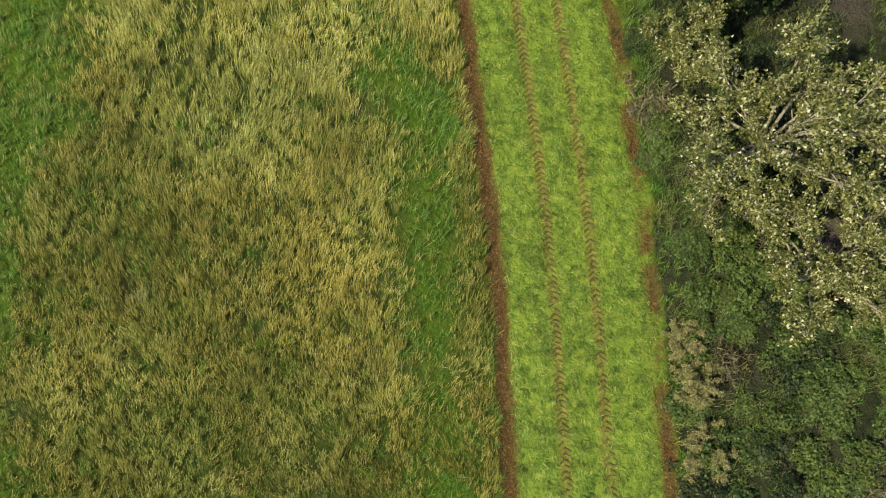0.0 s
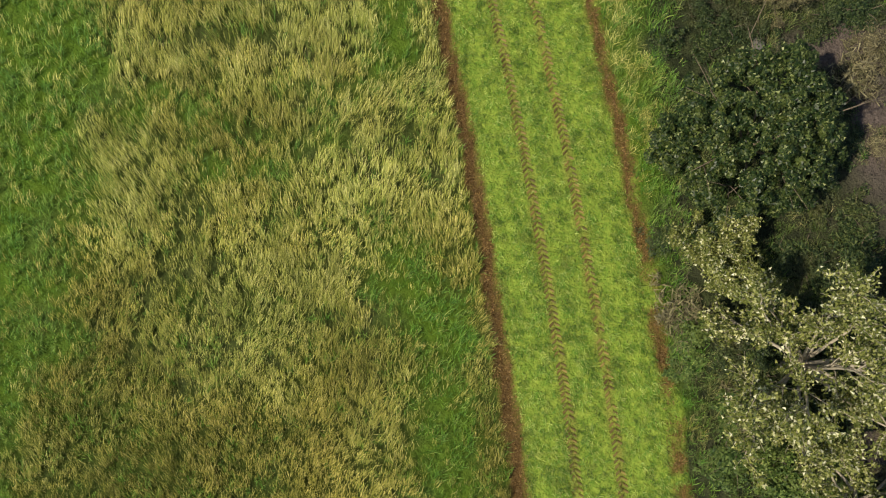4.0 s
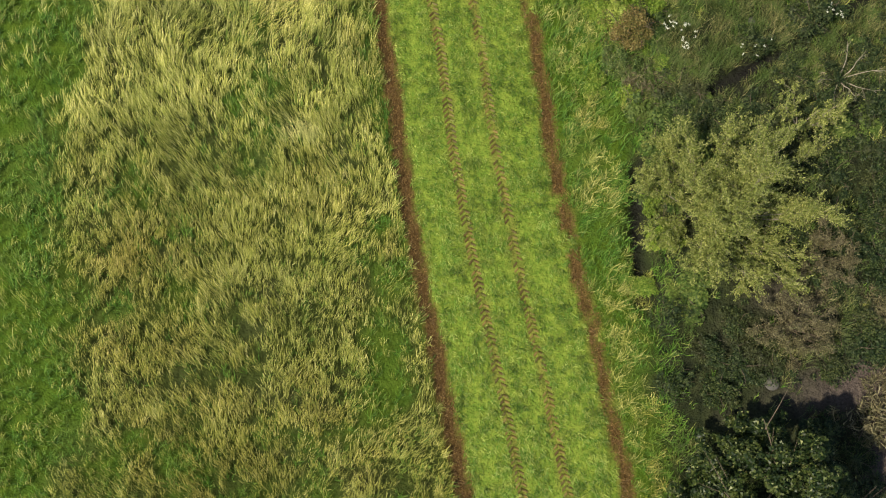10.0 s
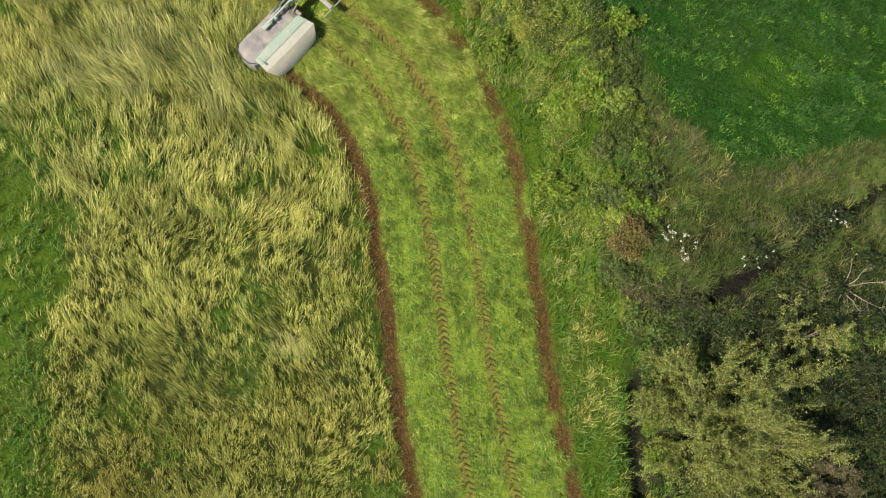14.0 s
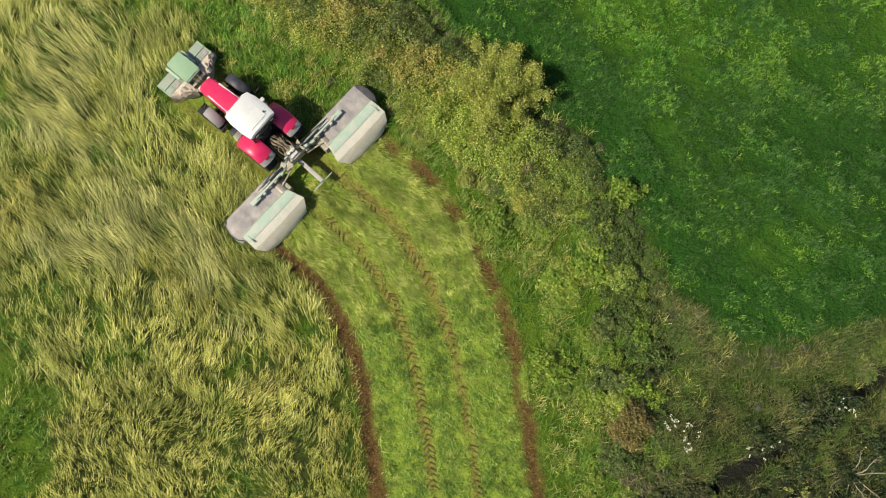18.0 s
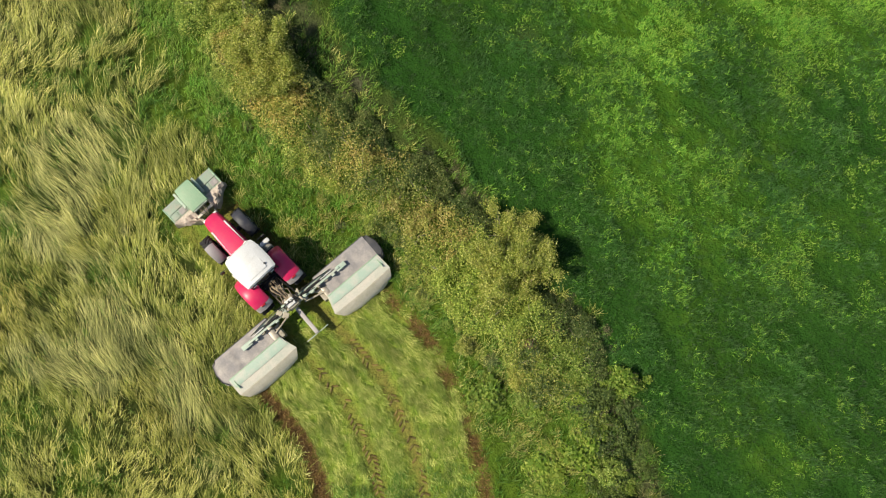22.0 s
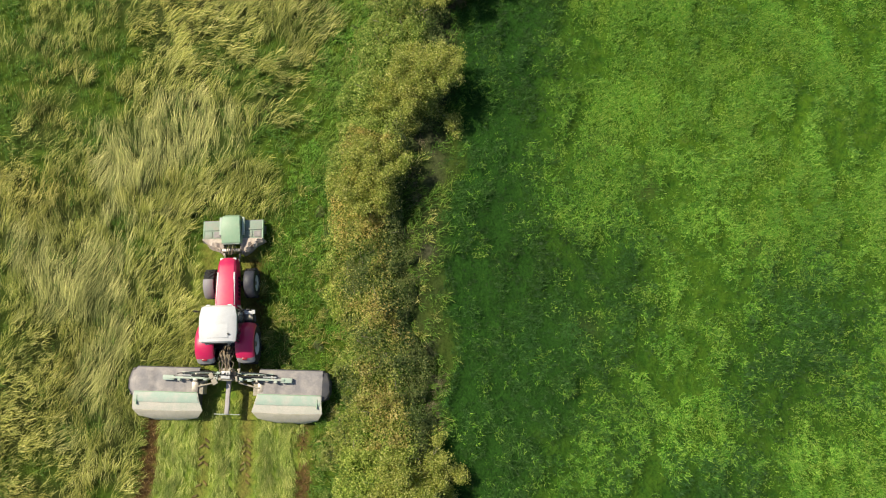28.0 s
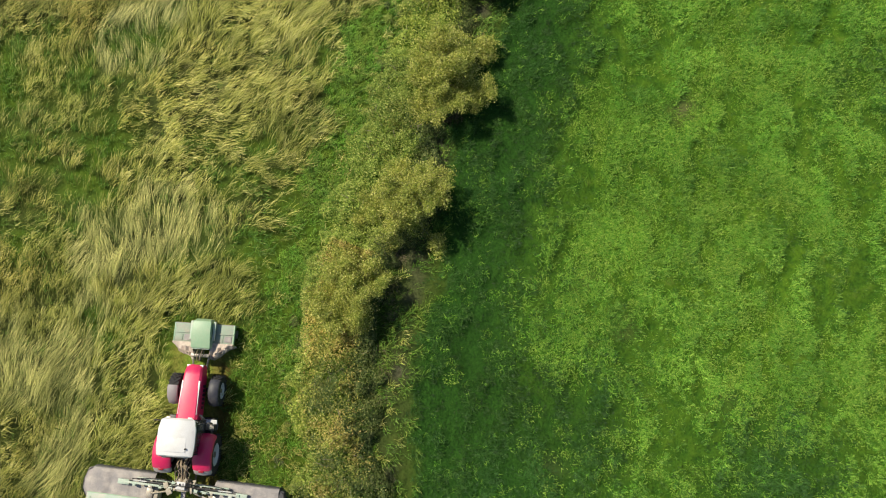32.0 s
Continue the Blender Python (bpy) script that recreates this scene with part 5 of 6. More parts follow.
def free_spot(x, y):
    c_ = cover(np.array([x]), np.array([y]))
    return c_["mown"][0] < 0.5 and c_["soil"][0] < 0.1 and abs(c_["side"][0]) > HALF + 0.7 and c_["ditch"][0] < 0.08


def put_shrub(kind, x, y, s, h):
    c_ = protos[kind][r5.randrange(3)]
    m = pose(x, y, -0.03, 0, 0, r5.uniform(0, 360)) @ Matrix.Diagonal((s, s * r5.uniform(0.85, 1.15), h, 1))
    copy_thing(c_, m)


for gy in np.arange(-8.5, 46, 1.7):
    for gx in np.arange(10.2, 25.5, 1.75):
        x, y = gx + r5.uniform(-0.6, 0.6), gy + r5.uniform(-0.6, 0.6)
        c_ = cover(np.array([x]), np.array([y]))
        if not free_spot(x, y) or c_["pasture"][0] > 0.2 or c_["wood"][0] < 0.45 or (y > 41.2 + 0.45 * (x - 12) and x > 10.8):
            continue
        if math.dist((x, y), (13.4, 20.5)) < 4.2 or math.dist((x, y), (15.9, 28.7)) < 1.6 or math.dist((x, y), (12.9, 34.2)) < 2.6 or (12 < y < 34 and r5.random() < 0.3):
            continue
        hot = c_["heath"][0]
        if hot > 0.6 and r5.random() < 0.75:
            if r5.random() < 0.5:
                put_shrub("heath_clump", x, y, r5.uniform(0.5, 0.9), r5.uniform(0.25, 0.5))
            continue
        kind = "bramble" if (y < 8 or (x < 12.2 and not 13 < y < 30)) and r5.random() < 0.8 else "scrub_bush"
        if r5.random() < 0.05:
            kind = "heath_clump"
        put_shrub(kind, x, y, r5.uniform(0.7, 1.2), r5.uniform(0.5, 1.2) * (0.7 if x < 11.5 else 1.0))
for kind in protos:
    for k, ob in enumerate(protos[kind]):
        x, y = {"bramble": ((11.3, -1.5), (12.6, 3.5), (10.6, 12)), "scrub_bush": ((15.5, 36), (20.5, 34), (12, 39)), "heath_clump": ((17.5, 30.5), (20.5, 26), (20.5, 29.3))}[kind][k]
        ob.matrix_basis = pose(x, y, -0.03) @ Matrix.Diagonal((0.9, 0.9, 0.7 if kind != "heath_clump" else 0.4, 1))

# the hedge: bush after bush along its line
hedge_kinds = []
for kind, mat, size, words in (("green_hedge_bush", L_HEDGE, 0.078, "green hedge bush with yellowing leaves"), ("golden_hedge_bush", L_GOLD, 0.074, "golden-leaved hawthorn bush in the hedge"), ("dark_hedge_bush", L_HEDGE_DARK, 0.08, "dark green leafy bush of the hedge")):
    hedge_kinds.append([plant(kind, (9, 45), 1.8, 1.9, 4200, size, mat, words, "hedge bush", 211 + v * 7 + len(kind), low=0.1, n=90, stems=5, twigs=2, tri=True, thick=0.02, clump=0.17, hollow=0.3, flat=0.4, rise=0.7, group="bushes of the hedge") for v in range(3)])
hx, hy = np.array(HEDGE).T
seg = np.concatenate([[0], np.cumsum(np.hypot(np.diff(hx), np.diff(hy)))])
first = {}


def put_bush(d, off, kind, s, h):
    """A bush at a length along the hedge and an offset from its line."""
    x, y = np.interp(d, seg, hx), np.interp(d, seg, hy)
    x2, y2 = np.interp(d + 0.5, seg, hx), np.interp(d + 0.5, seg, hy)
    w = math.hypot(x2 - x, y2 - y)
    x, y = x + (y2 - y) / w * off, y - (x2 - x) / w * off
    if abs(along(STRIP, np.array([x]), np.array([y]))[0][0]) < HALF + 0.6 * s and d < 47:
        return
    proto = hedge_kinds[kind][r5.randrange(3)]
    m = pose(x, y, -0.03, 0, 0, r5.uniform(0, 360)) @ Matrix.Diagonal((s * r5.uniform(0.85, 1.25), s * r5.uniform(0.85, 1.15), h * r5.uniform(0.85, 1.2), 1))
    if proto.name not in first:
        first[proto.name] = True
        proto.matrix_basis = m
    else:
        copy_thing(proto, m)


# tall hawthorns that stand out of it
for x, y, h, reach, seed in ((-8.6, 68.3, 2.7, 2.1, 71), (-10.8, 73.2, 3.1, 2.5, 72), (-14.8, 78.9, 3.2, 2.6, 73), (4.0, 59.5, 2.7, 2.6, 74), (-19.5, 84.5, 3.6, 2.5, 75)):
    grown_plant("hawthorn_bush", (x, y), h, reach, 24, 10, 6, 60, 0.04, L_THORN, "tall olive-green hawthorn bush with bare grey twigs", "hedge bush", seed, base=0.25, thick=0.035, bark=PALE_BARK, long_leaf=0.5, loose=0.12, group="tall hawthorns of the hedge", steep=(10, 82), reach_sub=0.4)


def hedge_place(d, off):
    """Plan place at a length along the hedge and an offset to its right."""
    x, y = np.interp(d, seg, hx), np.interp(d, seg, hy)
    a = np.arctan2(np.interp(d + 1.5, seg, hy) - np.interp(d - 1.5, seg, hy), np.interp(d + 1.5, seg, hx) - np.interp(d - 1.5, seg, hx))
    return x + np.sin(a) * off, y - np.cos(a) * off


def hedge_height(d, off):
    """Lumpy top of the grown-together hedge."""
    wide = np.where(off < 0, 2.6, 2.1) * (0.55 + 0.5 * lattice(d, off * 0, 1.7, 141) + 0.35 * lattice(d, off * 0, 0.6, 142))
    round_ = np.clip(1 - (np.abs(off) / wide) ** 2.2, 0, 1) ** 0.6
    lumps = 0.72 + 0.7 * (clouds(d, off, 1.9, 143) - 0.5) + 0.6 * (lattice(d, off, 0.5, 145) - 0.5) + 0.3 * (lattice(d, off, 0.24, 147) - 0.5)
    return 1.75 * round_ * lumps * (0.75 + 0.25 * smooth(12, 18, d))


def hedge_section(d0, d1, seed):
    """One stretch of hedge: stems inside, leaves of several kinds over its lumpy top and flanks."""
    r = np.random.default_rng(seed)
    ox, oy = hedge_place((d0 + d1) / 2, 0.0)
    root = thing("hedge_section", pose(float(ox), float(oy), 0), "dense mixed hedge with rusty, green and yellowing leaves" if 21 < d0 < 38 else "dense mixed hedge with green and yellowing leaves", "hedge", "sections of the hedge")
    q = random.Random(seed)
    for _ in range(6):
        a, b = q.uniform(d0, d1), q.uniform(-1.6, 1.3)
        x, y = (float(v) for v in hedge_place(a, b))
        top = float(hedge_height(a, b))
        x, y = x - float(ox), y - float(oy)
        part("stem", tube(bmesh.new(), [(x, y, -0.05), (x + q.uniform(-0.2, 0.2), y + q.uniform(-0.2, 0.2), top * 0.5), (x + q.uniform(-0.4, 0.4), y + q.uniform(-0.4, 0.4), top * 0.98 + 0.1)], [0.035, 0.022, 0.008], 5), PALE_BARK, root)
    k = int((d1 - d0) * 4600)
    d, off = r.uniform(d0 - 0.3, d1 + 0.3, k), r.uniform(-2.9, 2.4, k)
    h = hedge_height(d, off)
    keep = h > 0.12
    d, off, h = d[keep], off[keep], h[keep]
    k = len(d)
    x, y = hedge_place(d, off)
    z = h * (1 - 0.7 * r.random(k) ** 1.8) + r.normal(0, 0.08, k)
    slope = (hedge_height(d, off + 0.12) - hedge_height(d, off - 0.12)) / 0.24
    p = np.stack([x - ox, y - oy, np.maximum(z, 0.06)], 1)
    nrm = r.normal(size=(k, 3)) * 0.5 + np.array([0, 0, 1.0])
    nrm[:, 0] -= 0.3 * np.clip(slope, -2, 2) * 0.7
    t = np.cross(nrm, r.normal(size=(k, 3)))
    t /= np.linalg.norm(t, axis=1)[:, None]
    b = np.cross(nrm, t)
    b /= np.linalg.norm(b, axis=1)[:, None]
    size = (0.042 * r.uniform(0.5, 1.5, k))[:, None]
    v = np.stack([p + t * size, p - t * size * 0.7 + b * size * 0.6, p - t * size * 0.7 - b * size * 0.6], 1)
    # drifts of each kind of leaf, the darkest kind right of the line
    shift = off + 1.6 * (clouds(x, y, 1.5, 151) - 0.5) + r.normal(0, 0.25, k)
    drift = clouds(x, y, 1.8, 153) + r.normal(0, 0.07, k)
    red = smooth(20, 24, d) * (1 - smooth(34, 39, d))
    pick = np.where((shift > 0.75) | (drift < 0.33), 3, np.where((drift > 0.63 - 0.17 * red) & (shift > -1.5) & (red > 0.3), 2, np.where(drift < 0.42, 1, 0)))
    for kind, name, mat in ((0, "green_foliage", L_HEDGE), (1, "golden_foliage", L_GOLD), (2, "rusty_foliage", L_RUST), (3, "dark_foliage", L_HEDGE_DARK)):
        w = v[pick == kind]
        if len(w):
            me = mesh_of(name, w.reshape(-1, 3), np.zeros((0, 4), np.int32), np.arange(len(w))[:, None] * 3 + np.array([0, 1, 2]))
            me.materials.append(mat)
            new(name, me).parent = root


d = 13.0
while d < 64:
    step = r5.uniform(1.8, 2.6)
    hedge_section(d, d + step, int(500 + d * 10))
    d += step
d = 0.4
while d < 66:
    hx0, hy0 = np.interp(d, seg, hx), np.interp(d, seg, hy)
    if d < 13:
        put_shrub(r5.choice(("bramble", "scrub_bush", "bramble")), hx0 + r5.uniform(0.3, 1.6), hy0 + r5.uniform(-0.4, 0.4), r5.uniform(0.6, 0.95), r5.uniform(0.8, 1.4))
        if r5.random() < 0.5:
            put_bush(d, r5.uniform(-1.0, 0.6), r5.choice((0, 2, 2)), r5.uniform(0.5, 0.8), r5.uniform(0.4, 0.7))
        d += 1.2
        continue
    # low bushes at its foot, and a few that stand out of its top
    for _ in range(2):
        put_bush(d + r5.uniform(-0.5, 0.5), r5.uniform(-3.3, -1.7), r5.choice((0, 0, 1, 2)), r5.uniform(0.25, 0.5), r5.uniform(0.18, 0.42))
    if r5.random() < 0.25:
        put_bush(d, r5.uniform(-1.0, 1.2), r5.choice((0, 1, 2)), r5.uniform(0.5, 0.75), r5.uniform(0.9, 1.15))
    if r5.random() < 0.8:
        put_shrub("heath_clump" if r5.random() < 0.75 else "scrub_bush", *(float(v) + r5.uniform(-0.3, 0.3) for v in hedge_place(d, 2.1)), r5.uniform(0.35, 0.6), r5.uniform(0.3, 0.6))
    d += r5.uniform(0.85, 1.1)

# leafy green patches on the verge between strip and hedge
nettles = [plant("nettle_patch", (8, 40), 1.1, 0.9, 2600, 0.07, L_NETTLE, "fresh green nettles and weeds on the verge", "weeds", 301 + v, low=0.05, n=40, stems=5, twigs=1, tri=True, thick=0.015, clump=0.24, hollow=0.05, group="nettle patches on the verge", spread_out=0.6) for v in range(3)]
spots = []
for k in range(400):
    x, y = r5.uniform(-16, 10.5), r5.uniform(-6, 80)
    side, run = along(STRIP, np.array([x]), np.array([y]))
    hd_, _ = along(HEDGE, np.array([x]), np.array([y]))
    lateral = side[0] > HALF + 0.9 if run[0] < STRIP_END else abs(side[0]) > 5.2
    near_hedge = (-4.2 < hd_[0] < -1.8 or (y < 54 and -2.2 < hd_[0] < 0.8)) if y > 41 else (8.3 < x < 10.6 and not 13 < y < 29)
    if lateral and near_hedge and all(math.dist((x, y), q) > 1.25 for q in spots):
        spots.append((x, y))
for k, (x, y) in enumerate(spots):
    big_ = 1.25 if 41 < y < 54 else 1.0
    m = pose(x, y, -0.02, 0, 0, r5.uniform(0, 360)) @ Matrix.Diagonal((big_ * r5.uniform(0.6, 1.1), big_ * r5.uniform(0.6, 1.1), big_ * r5.uniform(0.45, 0.95), 1))
    if k < 3:
        nettles[k].matrix_basis = m
    else:
        copy_thing(nettles[k % 3], m)

# tangled weeds round the hedge's low end and along the ditch
weeds = [plant("weed_tangle", (10.5, 48), 1.2, 0.85, 2200, 0.075, L_WEED, "tangled dull green weeds and low brambles", "weeds", 331 + v, low=0.05, n=40, stems=4, twigs=1, tri=True, thick=0.015, clump=0.24, hollow=0.05, group="weed tangles by the ditch", spread_out=0.6) for v in range(2)]
count_w = 0
for gy in np.arange(36.2, 56, 1.15):
    for gx in np.arange(5.2, 22.5, 1.2):
        x, y = gx + r5.uniform(-0.5, 0.5), gy + r5.uniform(-0.5, 0.5)
        c_ = cover(np.array([x]), np.array([y]))
        if c_["side"][0] < HALF + 1.3 or c_["pasture"][0] > 0.3 or c_["ditch"][0] > 0.2 or (x > 12.2 and y > 47.5) or (y < 40.6 and x < 10.5) or math.dist((x, y), (12.9, 34.2)) < 3.4:
            continue
        if x < 8.6:
            kind_w = nettles[r5.randrange(3)] if r5.random() < 0.6 else None
        elif x < 10.9:
            kind_w = (weeds[r5.randrange(2)], nettles[r5.randrange(3)], protos["bramble"][r5.randrange(3)])[r5.randrange(3)]
        else:
            kind_w = weeds[r5.randrange(2)] if r5.random() < (0.3 if y > 40.6 else 0.4) else None
        if kind_w is None:
            continue
        high = 1.0 if 8.6 < x < 10.9 else 0.65
        m = pose(x, y, -0.02, 0, 0, r5.uniform(0, 360)) @ Matrix.Diagonal((r5.uniform(0.6, 1.0), r5.uniform(0.6, 1.0), high * r5.uniform(0.6, 1.2), 1))
        if kind_w in weeds and count_w < 2:
            count_w += 1
            weeds[count_w - 1].matrix_basis = m
        else:
            copy_thing(kind_w, m)

# stones and rotten stumps half sunk in the weeds
# stones at x 16.4 and 18.1 stand in for bare soil mounds
for x, y, size, kind, mat, words in ((13.2, 48.45, 0.22, "stone", STONE, "grey lump at the pasture's edge"), (16.4, 46.6, 0.24, "stone", STONE, "grey lump at the pasture's edge"), (18.1, 46.75, 0.24, "stone", STONE, "grey lump at the pasture's edge"), (15.7, 44.0, 0.22, "stone", STONE, "pale field stone among weeds"), (15.06, 26.1, 0.32, "stone", STONE, "pale grey stone in the wood's shade"), (5.42, 55.8, 0.36, "tree_stump", STUMP, "rotten red-brown tree stump under the hedge")):
    root = thing(kind, pose(x, y, 0.02, 0, 0, r5.uniform(0, 360)), words, kind.replace("_", " "), "stones along the pasture" if kind == "stone" else "")
    bm = bmesh.new()
    bmesh.ops.create_icosphere(bm, subdivisions=3, radius=size)
    for v in bm.verts:
        v.co *= 0.75 + 0.5 * float(lattice(v.co.x + 3 * x, v.co.y + 2 * v.co.z + y, 0.25, 67))
        v.co.z *= 0.38 if kind == "stone" else 1.5
    part("rock" if kind == "stone" else "bole", bm, mat, root)

# umbels of white flowers by the ditch
umbel_spots = [(11.2 + r5.uniform(-0.3, 0.4), 43.55 + r5.uniform(-0.3, 0.3)) for _ in range(9)] + [(12.2 + r5.uniform(-0.4, 0.4), 42.9 + r5.uniform(-0.7, 0.7)) for _ in range(14)] + [(19.4 + r5.uniform(-0.4, 0.4), 44.0 + r5.uniform(-0.4, 0.4)) for _ in range(9)] + [(15.2 + r5.uniform(-0.9, 0.9), 41.9 + r5.uniform(-0.4, 0.6)) for _ in range(7)]
for x, y in umbel_spots:
    root = thing("white_umbel", pose(x, y, 0, 0, 0, r5.uniform(0, 360)), "white-flowered umbel on a thin green stem", "flower", "white umbels by the ditch")
    h = r5.uniform(0.8, 1.15)
    part("stem", tube(bmesh.new(), [(0, 0, -0.05), (0.03, 0.02, h * 0.6), (0.05, 0.03, h)], [0.012, 0.009, 0.006], 5), FRESH, root)
    for j in range(7):
        bm = bmesh.new()
        a, q = r5.uniform(0, 6.28), r5.uniform(0.01, 0.08)
        bmesh.ops.create_icosphere(bm, subdivisions=1, radius=r5.uniform(0.015, 0.028), matrix=Matrix.Translation((0.05 + q * math.cos(a), 0.03 + q * math.sin(a), h + r5.uniform(0, 0.04))) @ Matrix.Diagonal((1, 1, 0.4, 1)))
        part("flower_head", bm, WHITE_FLOWER, root, "white flower head" if j == 0 else "")

# ---- grasses, past counting ----
rng = np.random.default_rng(5)
NEAR = (-36.0, 28.0, -12.0, 102.0)


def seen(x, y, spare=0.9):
    """Keeps grass to the corridor in the camera's view, with ragged edges."""
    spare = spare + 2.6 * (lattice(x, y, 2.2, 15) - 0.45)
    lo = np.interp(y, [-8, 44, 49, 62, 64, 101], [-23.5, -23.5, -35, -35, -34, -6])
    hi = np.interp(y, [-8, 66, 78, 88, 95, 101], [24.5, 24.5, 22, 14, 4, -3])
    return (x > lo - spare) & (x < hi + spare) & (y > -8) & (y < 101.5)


def scatter(per_m2, seed):
    r = np.random.default_rng(seed)
    k = int((NEAR[1] - NEAR[0]) * (NEAR[3] - NEAR[2]) * per_m2)
    x, y = r.uniform(NEAR[0], NEAR[1], k), r.uniform(NEAR[2], NEAR[3], k)
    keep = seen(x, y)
    return x[keep], y[keep], r


def blades(name, mat, x, y, z, heading, lean, length, width, label, category, bend=0.7, tone_of=None, short=False):
    """Curved tapering blades: foot, middle, tip; short ones are straight."""
    k = len(x)
    dx, dy = np.cos(heading), np.sin(heading)
    l2 = np.clip(lean + bend, 0, 1.75)
    foot = np.stack([x, y, z], 1)
    midp = foot + (length * 0.5)[:, None] * np.stack([dx * np.sin(lean), dy * np.sin(lean), np.cos(lean)], 1)
    tip = midp + (length * 0.5)[:, None] * np.stack([dx * np.sin(l2), dy * np.sin(l2), np.cos(l2)], 1)
    side = np.stack([-dy, dx, np.zeros(k)], 1) * (width * 0.5)[:, None]
    if short:
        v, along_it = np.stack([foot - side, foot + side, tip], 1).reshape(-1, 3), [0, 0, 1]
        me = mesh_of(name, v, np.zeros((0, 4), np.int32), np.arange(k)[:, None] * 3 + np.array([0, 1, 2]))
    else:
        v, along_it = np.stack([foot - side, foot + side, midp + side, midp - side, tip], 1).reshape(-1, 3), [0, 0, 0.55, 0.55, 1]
        b = np.arange(k)[:, None] * 5
        me = mesh_of(name, v, b + np.array([0, 1, 2, 3]), b + np.array([3, 2, 4]))
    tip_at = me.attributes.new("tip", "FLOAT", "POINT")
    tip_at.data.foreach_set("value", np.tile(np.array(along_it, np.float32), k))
    if tone_of is not None:
        tone_at = me.attributes.new("shade_tone", "FLOAT", "POINT")
        tone_at.data.foreach_set("value", np.repeat(tone_of, len(along_it)).astype(np.float32))
    me.materials.append(mat)
    return tagged(new(name, me), label, category, kind="stuff")


def tufts(x, y, r, n, spread_r, fan=0.6):
    """Several blades round each foot: places, index of the tuft, and turn off its heading."""
    i = np.repeat(np.arange(len(x)), n)
    a, d = r.uniform(0, 2 * math.pi, len(i)), spread_r * np.sqrt(r.random(len(i)))
    return x[i] + d * np.cos(a), y[i] + d * np.sin(a), i, r.normal(0, fan, len(i))


def sweep(x, y, c):
    """The way the grass leans."""
    h = radians(78) + (1.1 + 1.0 * smooth(24, 44, y)) * (clouds(x, y, 5.5, 41) - 0.5) + (0.8 + 0.5 * smooth(24, 44, y)) * (lattice(x, y, 1.3, 43) - 0.5)
    laid = radians(128) + 2.2 * (clouds(x, y, 3.2, 47) - 0.5)
    return h * (1 - c["lodged"]) + laid * c["lodged"]


# tall dry grass: plumes of many fine blades that lean one way
x, y, r = scatter(46, 51)
c = cover(x, y)
thick = 0.62 + 0.6 * smooth(0.2, 0.6, lattice(x, y, 0.9, 53)) * (0.45 + 0.75 * c["mid"])
hole = smooth(0.62, 0.74, 0.75 * lattice(x, y, 1.0, 54) + 0.25 * lattice(x, y, 0.45, 52))
thick = thick * (1 - 0.72 * hole * (1 - 0.5 * smooth(40, 52, y)))
keep = (r.random(len(x)) < np.clip(c["dry"] ** 1.1, 0.08 * c["field"], 1) * np.clip(thick * (1.15 - 0.45 * smooth(8, 22, y) - 0.16 * smooth(38, 50, y)), 0, 1)) & (c["mown"] < 0.5)
x, y = x[keep], y[keep]
cc = cover(x, y)
flat_c = cc["lodged"] - 1.1 * (lattice(x, y, 1.1, 49) - 0.5) > 0.68
grown = 0.92 + 0.08 * smooth(8, 30, y)
# light and dark of the tufts put into their colour by noise
shade_t = np.clip(0.25 + (0.4 + 0.4 * smooth(36, 48, y)) * (lattice(x, y, 0.65, 58) - 0.15 * smooth(36, 48, y)) + 0.55 * (clouds(x, y, 4.5, 59) - 0.35) + r.normal(0, 0.12, len(x)) - 0.13 + 0.21 * np.maximum(smooth(8, 22, y), 1.3 * blob(x, y, -5.5, 5, 3.4, 6)) - 0.1 * smooth(40, 50, y), 0, 1)
bx, by, i, fan = tufts(x, y, r, 8, 0.17, 0.34)
hd = sweep(x, y, cc)[i] + fan
laid_back = smooth(38, 50, y)
h0 = ((0.5 + 0.34 * lattice(x, y, 1.2, 55)) * grown * (1 + 0.45 * laid_back))[i] * r.uniform(0.6, 1.2, len(i))
zz = land(x, y, cc)[i]
keep = ~flat_c[i]
lean_t = (0.16 + 0.3 * lattice(x, y, 0.9, 56) + 0.22 * laid_back)[i] + r.normal(0, 0.14, len(i))
blades("tall_dry_grass", DRY, bx[keep], by[keep], zz[keep], hd[keep], lean_t[keep], h0[keep], r.uniform(0.009, 0.021, len(i))[keep], "tall straw-yellow seeding meadow grass in leaning plumes", "grass", bend=0.68, tone_of=shade_t[i][keep])
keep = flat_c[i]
blades("lodged_grass", LODGED, bx[keep], by[keep], zz[keep] + r.uniform(0.02, 0.2, keep.sum()), hd[keep] - 0.5 * fan[keep], r.normal(1.2, 0.13, len(i))[keep], h0[keep] * 1.15, r.uniform(0.007, 0.016, len(i))[keep], "pale grey-green long grass laid flat in swirls", "grass", bend=0.35, tone_of=np.clip(shade_t[i][keep] + r.normal(0, 0.2, keep.sum()), 0, 1))

# greener grass between, on the verge and in the wood's margin
x, y, r = scatter(13, 61)
c = cover(x, y)
keep = (r.random(len(x)) < np.clip(c["green"] + 0.15 * c["dry"] + c["verge"] * (1 - 0.95 * c["wood"] * smooth(10.2, 11.5, x)) * (1 - 0.6 * smooth(10.5, 12, x) * (y > 38)) * (1 - 0.7 * c["heath"]), 0, 1) * (0.3 + 0.9 * smooth(0.3, 0.6, lattice(x, y, 0.7, 63)))) & (c["mown"] < 0.5) & (c["ditch"] < 0.3)
x, y = x[keep], y[keep]
bx, by, i, fan = tufts(x, y, r, 7, 0.16, 0.8)
cc = cover(x, y)
